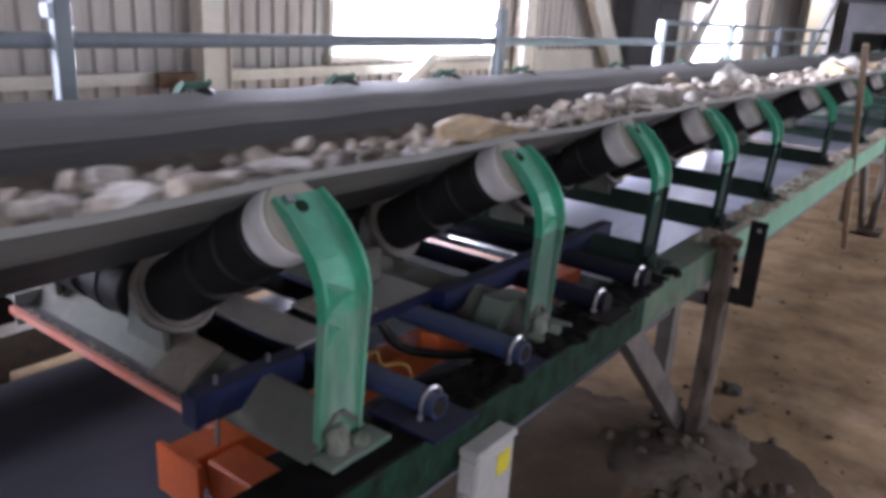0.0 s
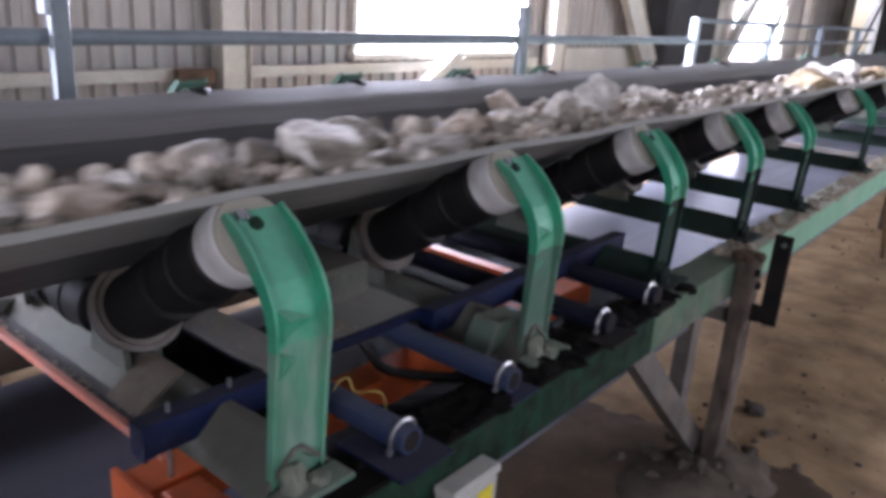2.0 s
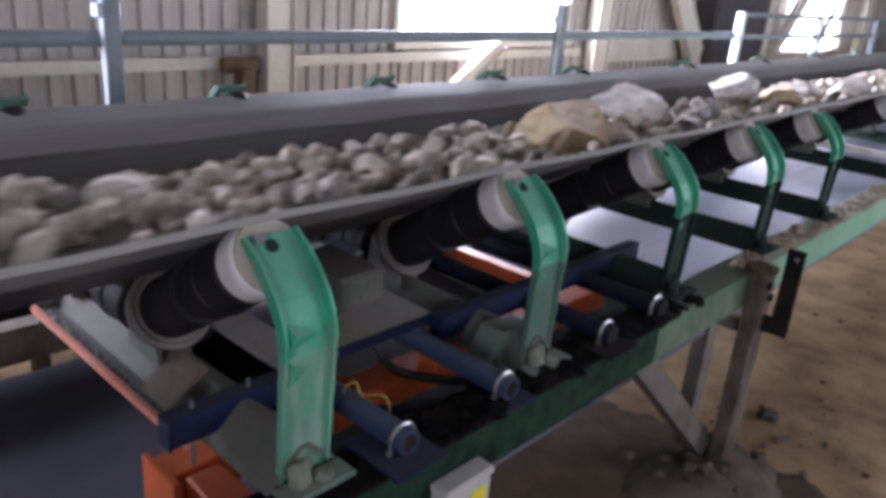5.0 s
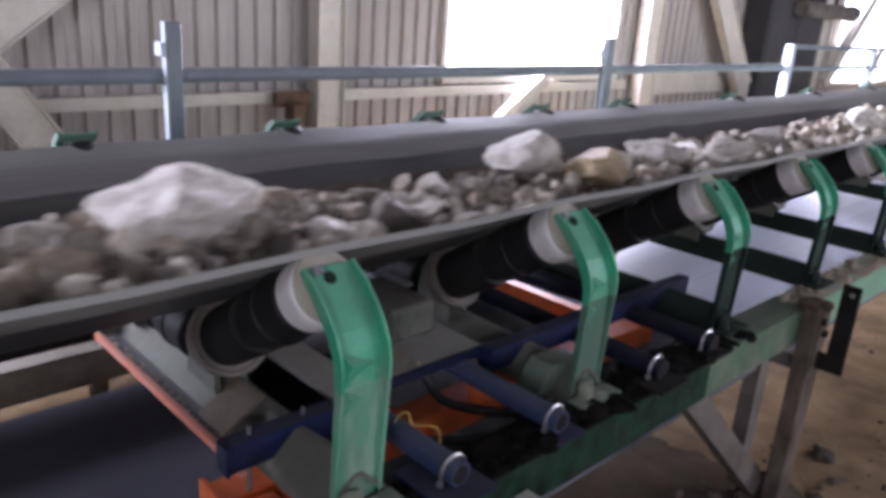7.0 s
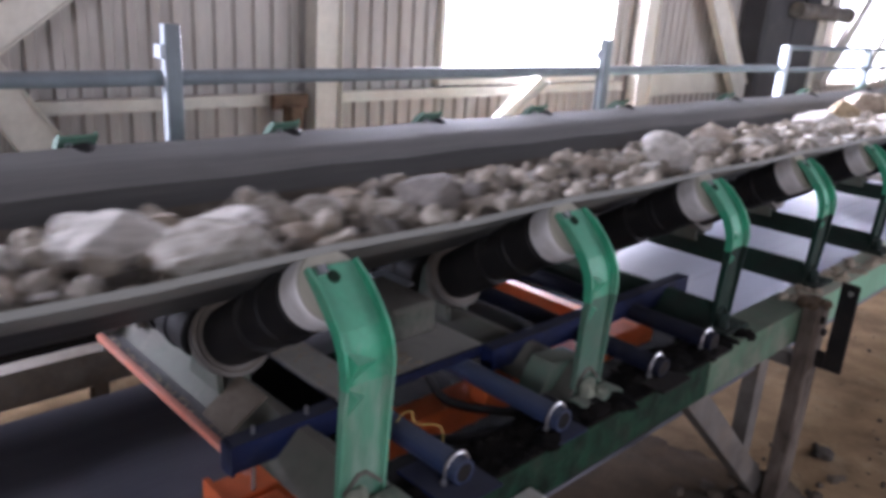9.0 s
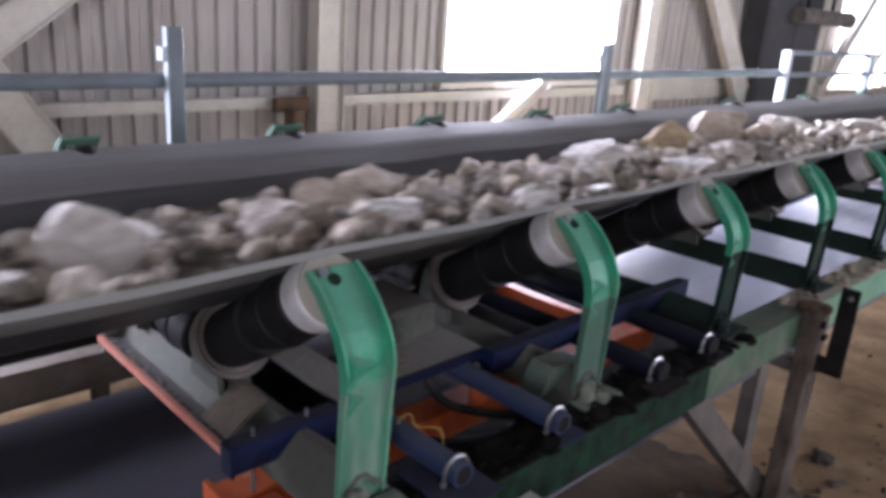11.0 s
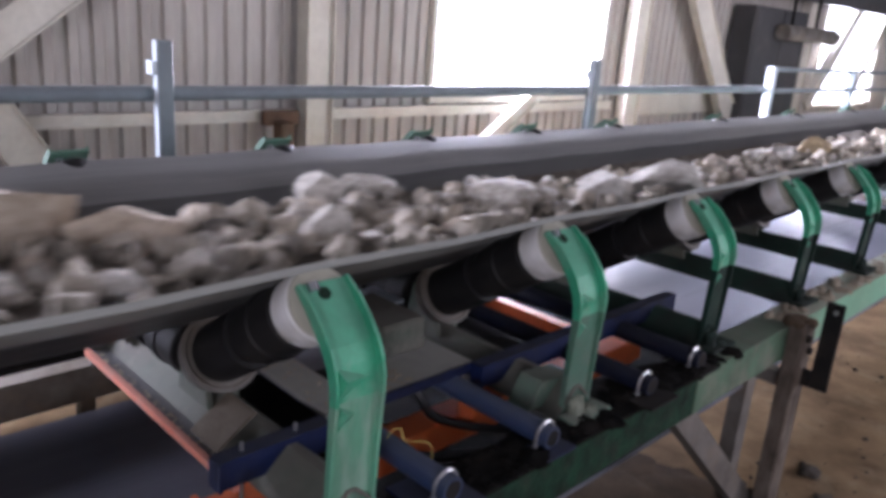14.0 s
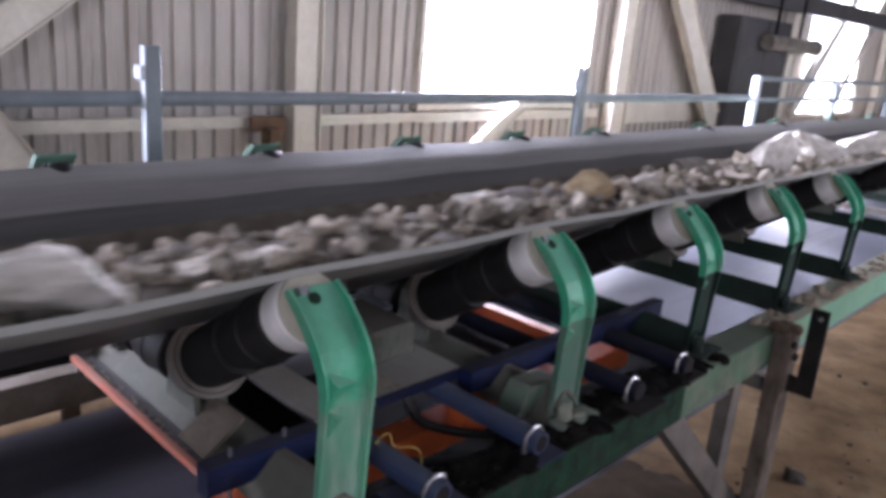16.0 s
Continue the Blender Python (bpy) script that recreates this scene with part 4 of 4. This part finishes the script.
# ---- stones on the belt ----
def rock_mesh(seed, sub=3):
    """An angular quarry stone of about unit size."""
    rnd = random.Random(seed)
    bm = bmesh.new()
    bmesh.ops.create_icosphere(bm, subdivisions=sub, radius=1.0)
    planes = []
    for _ in range(rnd.randint(8, 12)):
        d = Vector((rnd.gauss(0, 1), rnd.gauss(0, 1), rnd.gauss(0, 1))).normalized()
        planes.append((d, rnd.uniform(0.42, 0.74)))
    off = Vector((seed * 1.7, seed * 0.9, 0))
    for v in bm.verts:
        p = v.co.copy()
        for d, h in planes:
            k = p.dot(d) - h
            if k > 0:
                p -= d * k * 0.99
        n = p.normalized()
        p *= 1 + 0.12 * noise.noise(n * 2.0 + off) - 0.05 * abs(noise.noise(n * 4.5 + off)) + 0.035 * noise.noise(n * 9 + off) + 0.022 * noise.noise(n * 20 + off)
        v.co = p
    for k in range(3):
        lo, hi = min(v.co[k] for v in bm.verts), max(v.co[k] for v in bm.verts)
        for v in bm.verts:
            v.co[k] = (v.co[k] - (lo + hi) / 2) / (hi - lo)
    me = bpy.data.meshes.new("stone")
    bm.to_mesh(me)
    bm.free()
    return me


def belt_z(x):
    """Height of the carrying face at x."""
    a = abs(x)
    return 1.146 + 0.35 * max(a - 0.14, 0) ** 1 * min(1, (a - 0.14) / 0.1 if a > 0.14 else 0) + 0.29 * max(a - 0.24, 0)


MOVING = []
ROCKS = {}
for mat in (STONE_GREY, STONE_WHITE, STONE_TAN, STONE_DARK, STONE_OCHRE):
    ROCKS[mat.name] = [rock_mesh(k + 20 * len(ROCKS), 4) for k in range(9)]
    for me in ROCKS[mat.name]:
        me.materials.append(mat)
LABELS = {"grey_limestone": "rough grey limestone lump riding on the belt", "white_limestone": "pale white limestone lump riding on the belt", "tan_limestone": "dusty beige-brown limestone lump riding on the belt", "dark_limestone": "dark brown-grey limestone lump riding on the belt", "ochre_limestone": "ochre-yellow limestone lump riding on the belt"}
stone_random = random.Random(11)


def stone(y, x, z, w, h, mat):
    """A stone whose middle is at x, y, z when the clip starts; it rides the belt."""
    rnd = stone_random
    x = max(-0.5 + 0.5 * w, min(x, 0.57 - 0.5 * w))
    lean = 26 * max(-1.0, min(1.0, (x - math.copysign(0.12, x)) / 0.2)) if abs(x) > 0.12 else 0.0
    z = max(z - 0.06 * h, belt_z(abs(x)) + 0.46 * h)
    ob = new("stone", rnd.choice(ROCKS[mat.name]))
    k = 1.06 if w > 0.2 else 1.0
    ob.scale = (k * w * rnd.uniform(0.92, 1.06), k * w * rnd.uniform(1.06, 1.2), h * 1.14 * k)
    tagged(ob, ("large " if w > 0.22 else "") + LABELS[mat.name], "stone", "stones on the belt")
    MOVING.append((ob, Vector((x, y, z)), rnd.uniform(-9, 9), rnd.uniform(-7, 7) - lean, rnd.uniform(-25, 25)))


TAKEN = []


def stone_at(y, x, z, w, h, mat):
    """A stone that can be told apart; y is its place along the belt when the clip starts."""
    TAKEN.append((y, x, w))
    stone(y, x, z, w, h, mat)


stone_at(-0.31, 0.167, 1.282, 0.082, 0.074, STONE_GREY)
stone_at(-0.21, 0.131, 1.279, 0.099, 0.068, STONE_GREY)
stone_at(-0.07, 0.219, 1.292, 0.141, 0.095, STONE_WHITE)
stone_at(0.01, -0.023, 1.284, 0.103, 0.077, STONE_WHITE)
stone_at(0.08, 0.212, 1.291, 0.132, 0.092, STONE_TAN)
stone_at(0.27, 0.140, 1.275, 0.112, 0.060, STONE_GREY)
stone_at(0.38, 0.139, 1.278, 0.126, 0.066, STONE_GREY)
stone_at(0.49, 0.129, 1.279, 0.137, 0.068, STONE_GREY)
stone_at(0.62, 0.202, 1.284, 0.156, 0.078, STONE_DARK)
stone_at(1.07, 0.172, 1.268, 0.090, 0.045, STONE_WHITE)
stone_at(1.31, 0.199, 1.315, 0.280, 0.140, STONE_OCHRE)
stone_at(1.61, 0.192, 1.269, 0.096, 0.048, STONE_GREY)
stone_at(1.75, 0.174, 1.270, 0.093, 0.050, STONE_DARK)
stone_at(2.17, 0.117, 1.279, 0.137, 0.069, STONE_GREY)
stone_at(2.29, 0.061, 1.277, 0.113, 0.064, STONE_WHITE)
stone_at(2.42, 0.164, 1.293, 0.191, 0.096, STONE_TAN)
stone_at(2.64, -0.031, 1.272, 0.110, 0.055, STONE_WHITE)
stone_at(2.85, 0.160, 1.273, 0.111, 0.055, STONE_WHITE)
stone_at(2.90, -0.082, 1.297, 0.159, 0.105, STONE_WHITE)
stone_at(3.08, -0.045, 1.286, 0.144, 0.082, STONE_DARK)
stone_at(3.15, 0.172, 1.338, 0.285, 0.186, STONE_GREY)
stone_at(3.43, 0.332, 1.317, 0.274, 0.137, STONE_GREY)
stone_at(3.43, -0.078, 1.312, 0.254, 0.134, STONE_GREY)
stone_at(3.44, 0.158, 1.276, 0.124, 0.062, STONE_GREY)
stone_at(3.65, 0.138, 1.288, 0.165, 0.085, STONE_WHITE)
stone_at(3.72, -0.085, 1.277, 0.127, 0.064, STONE_DARK)
stone_at(3.95, 0.035, 1.309, 0.215, 0.128, STONE_TAN)
stone_at(4.24, 0.126, 1.311, 0.195, 0.132, STONE_GREY)
stone_at(4.49, -0.154, 1.290, 0.173, 0.089, STONE_WHITE)
stone_at(4.56, 0.115, 1.334, 0.214, 0.178, STONE_GREY)
stone_at(4.70, -0.137, 1.283, 0.143, 0.076, STONE_TAN)
stone_at(4.73, -0.312, 1.300, 0.219, 0.110, STONE_TAN)
stone_at(4.74, 0.188, 1.281, 0.144, 0.072, STONE_TAN)
stone_at(4.86, 0.008, 1.291, 0.140, 0.093, STONE_WHITE)
stone_at(4.88, -0.189, 1.301, 0.094, 0.113, STONE_GREY)
stone_at(4.96, 0.296, 1.291, 0.186, 0.093, STONE_GREY)
stone_at(5.05, 0.007, 1.358, 0.210, 0.227, STONE_WHITE)
stone_at(5.26, -0.008, 1.302, 0.136, 0.114, STONE_TAN)
stone_at(5.43, 0.052, 1.295, 0.200, 0.100, STONE_GREY)
stone_at(5.60, 0.258, 1.288, 0.140, 0.086, STONE_WHITE)
stone_at(5.78, -0.060, 1.312, 0.247, 0.134, STONE_GREY)
stone_at(5.83, 0.173, 1.290, 0.110, 0.090, STONE_GREY)
stone_at(6.01, 0.233, 1.283, 0.101, 0.076, STONE_TAN)
stone_at(6.11, 0.028, 1.291, 0.093, 0.092, STONE_DARK)
stone_at(6.21, 0.082, 1.306, 0.146, 0.122, STONE_GREY)
stone_at(7.74, 0.010, 1.283, 0.092, 0.075, STONE_DARK)
stone_at(7.83, -0.134, 1.282, 0.149, 0.074, STONE_TAN)
stone_at(7.98, 0.194, 1.355, 0.391, 0.219, STONE_OCHRE)
stone_at(8.37, 0.010, 1.304, 0.119, 0.118, STONE_WHITE)
stone_at(8.38, 0.195, 1.300, 0.127, 0.109, STONE_TAN)
stone_at(8.59, 0.269, 1.272, 0.099, 0.054, STONE_WHITE)
stone_at(8.65, -0.167, 1.296, 0.154, 0.101, STONE_GREY)
stone_at(8.71, 0.079, 1.356, 0.349, 0.223, STONE_WHITE)
stone_at(8.89, 0.291, 1.283, 0.120, 0.077, STONE_DARK)
stone_at(8.97, -0.078, 1.276, 0.080, 0.062, STONE_WHITE)
stone_at(9.09, 0.214, 1.286, 0.164, 0.082, STONE_WHITE)
stone_at(9.14, -0.162, 1.283, 0.152, 0.076, STONE_TAN)
stone_at(9.26, -0.131, 1.270, 0.068, 0.049, STONE_GREY)
stone_at(9.30, 0.216, 1.302, 0.148, 0.115, STONE_DARK)
stone_at(9.47, 0.218, 1.282, 0.123, 0.073, STONE_GREY)
stone_at(9.51, 0.357, 1.290, 0.088, 0.044, STONE_GREY)
stone_at(9.53, -0.007, 1.270, 0.068, 0.049, STONE_GREY)
stone_at(9.73, -0.031, 1.289, 0.098, 0.088, STONE_WHITE)
stone_at(9.84, -0.009, 1.280, 0.091, 0.071, STONE_DARK)
stone_at(10.23, -0.061, 1.343, 0.303, 0.197, STONE_WHITE)
stone_at(10.41, 0.169, 1.321, 0.248, 0.152, STONE_OCHRE)
stone_at(10.71, 0.222, 1.281, 0.122, 0.073, STONE_TAN)
stone_at(10.73, 0.062, 1.305, 0.147, 0.119, STONE_GREY)
stone_at(11.01, 0.097, 1.312, 0.252, 0.133, STONE_WHITE)
stone_at(11.18, 0.356, 1.334, 0.295, 0.148, STONE_GREY)
stone_at(11.19, -0.059, 1.286, 0.163, 0.081, STONE_TAN)
stone_at(11.38, 0.055, 1.289, 0.177, 0.088, STONE_WHITE)
stone_at(11.49, 0.182, 1.280, 0.141, 0.070, STONE_TAN)
stone_at(11.51, 0.012, 1.294, 0.110, 0.098, STONE_GREY)
stone_at(11.60, 0.143, 1.307, 0.158, 0.125, STONE_GREY)
stone_at(11.72, 0.224, 1.275, 0.120, 0.060, STONE_GREY)
stone_at(11.78, 0.029, 1.291, 0.159, 0.092, STONE_TAN)
stone_at(11.86, 0.151, 1.287, 0.121, 0.083, STONE_GREY)
stone_at(12.00, 0.186, 1.319, 0.195, 0.148, STONE_DARK)
stone_at(12.30, 0.105, 1.288, 0.118, 0.086, STONE_DARK)
stone_at(13.08, 0.048, 1.293, 0.160, 0.097, STONE_TAN)
stone_at(13.21, -0.015, 1.282, 0.102, 0.074, STONE_GREY)
stone_at(13.47, 0.176, 1.342, 0.238, 0.194, STONE_WHITE)
stone_at(13.97, 0.080, 1.305, 0.193, 0.121, STONE_GREY)
stone_at(14.11, 0.267, 1.294, 0.195, 0.098, STONE_TAN)
stone_at(14.21, 0.003, 1.307, 0.247, 0.123, STONE_TAN)
stone_at(14.32, 0.215, 1.301, 0.223, 0.111, STONE_WHITE)
stone_at(14.51, -0.117, 1.309, 0.255, 0.128, STONE_TAN)
stone_at(14.58, 0.127, 1.300, 0.163, 0.110, STONE_GREY)
stone_at(14.66, 0.290, 1.290, 0.157, 0.089, STONE_GREY)
stone_at(14.89, 0.274, 1.295, 0.202, 0.101, STONE_WHITE)
stone_at(15.00, 0.027, 1.294, 0.149, 0.099, STONE_GREY)
stone_at(15.16, 0.349, 1.302, 0.168, 0.084, STONE_WHITE)
stone_at(15.22, 0.090, 1.301, 0.193, 0.113, STONE_GREY)
stone_at(15.35, 0.169, 1.309, 0.167, 0.127, STONE_WHITE)
stone_at(15.68, -0.009, 1.327, 0.301, 0.164, STONE_WHITE)
stone_at(15.75, 0.258, 1.278, 0.092, 0.067, STONE_WHITE)
stone_at(15.92, -0.041, 1.305, 0.238, 0.119, STONE_GREY)
stone_at(16.00, 0.264, 1.302, 0.227, 0.114, STONE_WHITE)
stone_at(16.36, 0.149, 1.289, 0.167, 0.087, STONE_GREY)
stone_at(16.48, -0.134, 1.339, 0.255, 0.188, STONE_OCHRE)
stone_at(16.61, 0.169, 1.311, 0.219, 0.133, STONE_GREY)
stone_at(16.69, -0.106, 1.309, 0.129, 0.128, STONE_GREY)
stone_at(16.86, -0.073, 1.279, 0.135, 0.068, STONE_TAN)
stone_at(16.98, 0.169, 1.293, 0.193, 0.096, STONE_GREY)
stone_at(17.07, -0.171, 1.354, 0.325, 0.217, STONE_TAN)
stone_at(17.22, 0.270, 1.289, 0.177, 0.088, STONE_WHITE)
stone_at(17.38, -0.056, 1.321, 0.242, 0.151, STONE_TAN)
stone_at(17.53, 0.235, 1.278, 0.124, 0.067, STONE_WHITE)
stone_at(17.64, -0.013, 1.293, 0.117, 0.096, STONE_DARK)
stone_at(17.86, 0.189, 1.322, 0.157, 0.155, STONE_WHITE)
stone_at(17.94, 0.001, 1.304, 0.185, 0.118, STONE_GREY)
stone_at(18.03, 0.275, 1.288, 0.173, 0.086, STONE_GREY)
stone_at(18.21, -0.332, 1.309, 0.170, 0.119, STONE_WHITE)
stone_at(18.21, -0.075, 1.286, 0.155, 0.081, STONE_GREY)
stone_at(18.22, 0.110, 1.287, 0.132, 0.084, STONE_GREY)
stone_at(18.34, 0.273, 1.284, 0.155, 0.078, STONE_TAN)
stone_at(18.38, -0.253, 1.297, 0.209, 0.104, STONE_GREY)
stone_at(18.75, 0.080, 1.309, 0.255, 0.127, STONE_GREY)
stone_at(18.93, 0.253, 1.276, 0.125, 0.063, STONE_GREY)
stone_at(18.99, -0.289, 1.270, 0.087, 0.049, STONE_WHITE)
stone_at(19.01, 0.072, 1.285, 0.158, 0.079, STONE_GREY)
stone_at(19.19, 0.266, 1.324, 0.198, 0.158, STONE_WHITE)
stone_at(19.39, 0.066, 1.283, 0.153, 0.076, STONE_GREY)
stone_at(19.59, 0.267, 1.325, 0.320, 0.160, STONE_WHITE)
stone_at(20.02, 0.171, 1.276, 0.124, 0.062, STONE_GREY)
stone_at(20.06, -0.012, 1.269, 0.076, 0.048, STONE_DARK)
stone_at(20.18, 0.148, 1.268, 0.079, 0.047, STONE_GREY)
stone_at(20.25, 0.127, 1.269, 0.083, 0.047, STONE_WHITE)
stone_at(20.47, 0.027, 1.265, 0.072, 0.040, STONE_WHITE)
stone_at(20.65, 0.049, 1.273, 0.113, 0.057, STONE_GREY)
stone_at(21.28, -0.013, 1.291, 0.183, 0.092, STONE_WHITE)
stone_at(21.29, 0.166, 1.296, 0.130, 0.101, STONE_GREY)
stone_at(21.48, 0.049, 1.289, 0.139, 0.089, STONE_DARK)
stone_at(21.75, 0.009, 1.280, 0.124, 0.071, STONE_DARK)
stone_at(21.95, 0.066, 1.316, 0.194, 0.143, STONE_OCHRE)
stone_at(22.39, 0.118, 1.292, 0.171, 0.094, STONE_GREY)
stone_at(23.05, 0.248, 1.294, 0.195, 0.098, STONE_TAN)
stone_at(23.23, -0.077, 1.302, 0.226, 0.114, STONE_DARK)
stone_at(23.73, 0.177, 1.375, 0.224, 0.261, STONE_WHITE)
stone_at(24.65, 0.111, 1.344, 0.396, 0.198, STONE_WHITE)
stone_at(25.28, 0.215, 1.351, 0.425, 0.212, STONE_WHITE)


def load(y):
    """How full the belt is, along the load."""
    at = (-3, 0, 1.9, 2.8, 4, 6, 7.8, 9, 9.6, 10.3, 11.3, 13, 14.5, 18, 18.8, 20, 22, 24, 35)
    full = (0.2, 0.15, 0.15, 0.6, 0.95, 0.7, 0.75, 0.6, 0.25, 0.45, 0.6, 0.6, 0.9, 0.95, 0.5, 0.3, 0.3, 0.6, 0.5)
    return float(np.interp(y, at, full))


def fines_height(x, y):
    f = load(y)
    return 1.245 + 0.048 * f - (1.6 - 0.7 * f) * max(abs(x - 0.10) - 0.12, 0) ** 2 + 0.018 * noise.noise((x * 7, y * 7, 2)) + 0.01 * noise.noise((x * 19, y * 19, 5))


def bed_height(x, y):
    return max(belt_z(x) + 0.006, fines_height(x, y))


def build_bed():
    bm = bmesh.new()
    xs = [-0.36 + 0.04 * k for k in range(21)]
    ys = [-3 + 0.06 * k for k in range(640)]
    grid = [[bm.verts.new((x, y, max(fines_height(x, y), belt_z(x) - 0.012))) for x in xs] for y in ys]
    for a, b in zip(grid, grid[1:]):
        for k in range(len(xs) - 1):
            bm.faces.new((a[k], a[k + 1], b[k + 1], b[k]))
    ob = tagged(mesh_object("stone_fines", bm, FINES, True), "bed of dark crushed stone fines on the belt", "gravel", kind="stuff")
    MOVING.append((ob, Vector((0, 0, 0)), 0, 0, 0))


def build_rubble():
    """Small stones, too many to count, riding with the belt."""
    rnd = np.random.RandomState(5)
    shapes = []
    for k in range(14):
        me = rock_mesh(100 + k, 2)
        co = np.zeros(len(me.vertices) * 3)
        me.vertices.foreach_get("co", co)
        tri = np.array([p.vertices[:] for p in me.polygons])
        shapes.append((co.reshape(-1, 3), tri))
        bpy.data.meshes.remove(me)
    V, F, base = [], [], 0
    for _ in range(9000):
        y = rnd.uniform(-3, 35)
        if rnd.rand() > 0.62 + 0.38 * load(y):
            continue
        x = float(np.clip(0.12 + rnd.normal(0, 0.13 + 0.06 * load(y)), -0.06 - 0.17 * load(y), 0.43))
        r = float(np.clip(rnd.lognormal(-3.6, 0.5), 0.01, 0.06))
        co, tri = shapes[rnd.randint(14)]
        e = Euler(rnd.uniform(0, 6.28, 3)).to_matrix()
        c = co * (r * (1.0 + 0.7 * load(y))) * rnd.uniform(0.65, 1.2, 3)
        c = c @ np.array(e).T
        V.append(c + np.array((x, y, max(bed_height(x, y) + r * rnd.uniform(0.1, 0.75), belt_z(abs(x)) + r * 0.7))))
        F.append(tri + base)
        base += len(co)
    V, F = np.concatenate(V), np.concatenate(F)
    me = bpy.data.meshes.new("small_stones")
    me.from_pydata(V.tolist(), [], F.tolist())
    me.materials.append(RUBBLE)
    ob = tagged(new("small_stones", me), "loose small grey and tan stones on the belt", "gravel", kind="stuff")
    MOVING.append((ob, Vector((0, 0, 0)), 0, 0, 0))


def build_more_stones():
    """Middling stones between the large ones; fuller where none of those lie."""
    rnd = random.Random(23)
    n = 0
    while n < 110:
        y = rnd.uniform(-2.5, 34)
        bare = y < -0.3 or 12.6 < y < 13.5 or y > 24.4
        x = max(-0.04 - 0.15 * load(y), min(0.40, rnd.gauss(0.12, 0.11 + 0.06 * load(y))))
        w = rnd.uniform(0.09, 0.2) if bare and rnd.random() < 0.6 else rnd.uniform(0.05, 0.095)
        if rnd.random() > 0.04 + load(y) ** 1.4 or any(abs(y - a) < 0.45 * (b + w) and abs(x - c) < 0.45 * (b + w) for a, c, b in TAKEN):
            continue
        h = w * rnd.uniform(0.5, 0.85)
        TAKEN.append((y, x, w))
        stone(y, x, bed_height(x, y) + h * 0.3, w, h, rnd.choice((STONE_GREY, STONE_GREY, STONE_DARK, STONE_WHITE, STONE_TAN, STONE_TAN)))
        n += 1


build_bed()
build_rubble()
build_more_stones()


def motions():
    # the load rides towards the tail at belt speed
    for ob, at, rx, ry, rz in MOVING:
        walk(ob, [(0, pose(*at, rx, ry, rz)), (16, pose(at[0], at[1] - SPEED * 16, at[2], rx, ry, rz))])
    # the near rolls turn under the belt
    step = math.degrees(SPEED * 0.125 / 0.08)
    for n in range(-1, 5):
        for child in IDLERS[n].children:
            if child.name.split(".")[0] in ("wing_roll", "centre_roll"):
                m = child.matrix_basis.copy()
                s = -1 if m.to_3x3().col[0].x > 0 else 1
                walk(child, [(k * 0.125, m @ pose(0, 0, 0, s * ((k * step) % 360), 0, 0)) for k in range(129)])


motions()
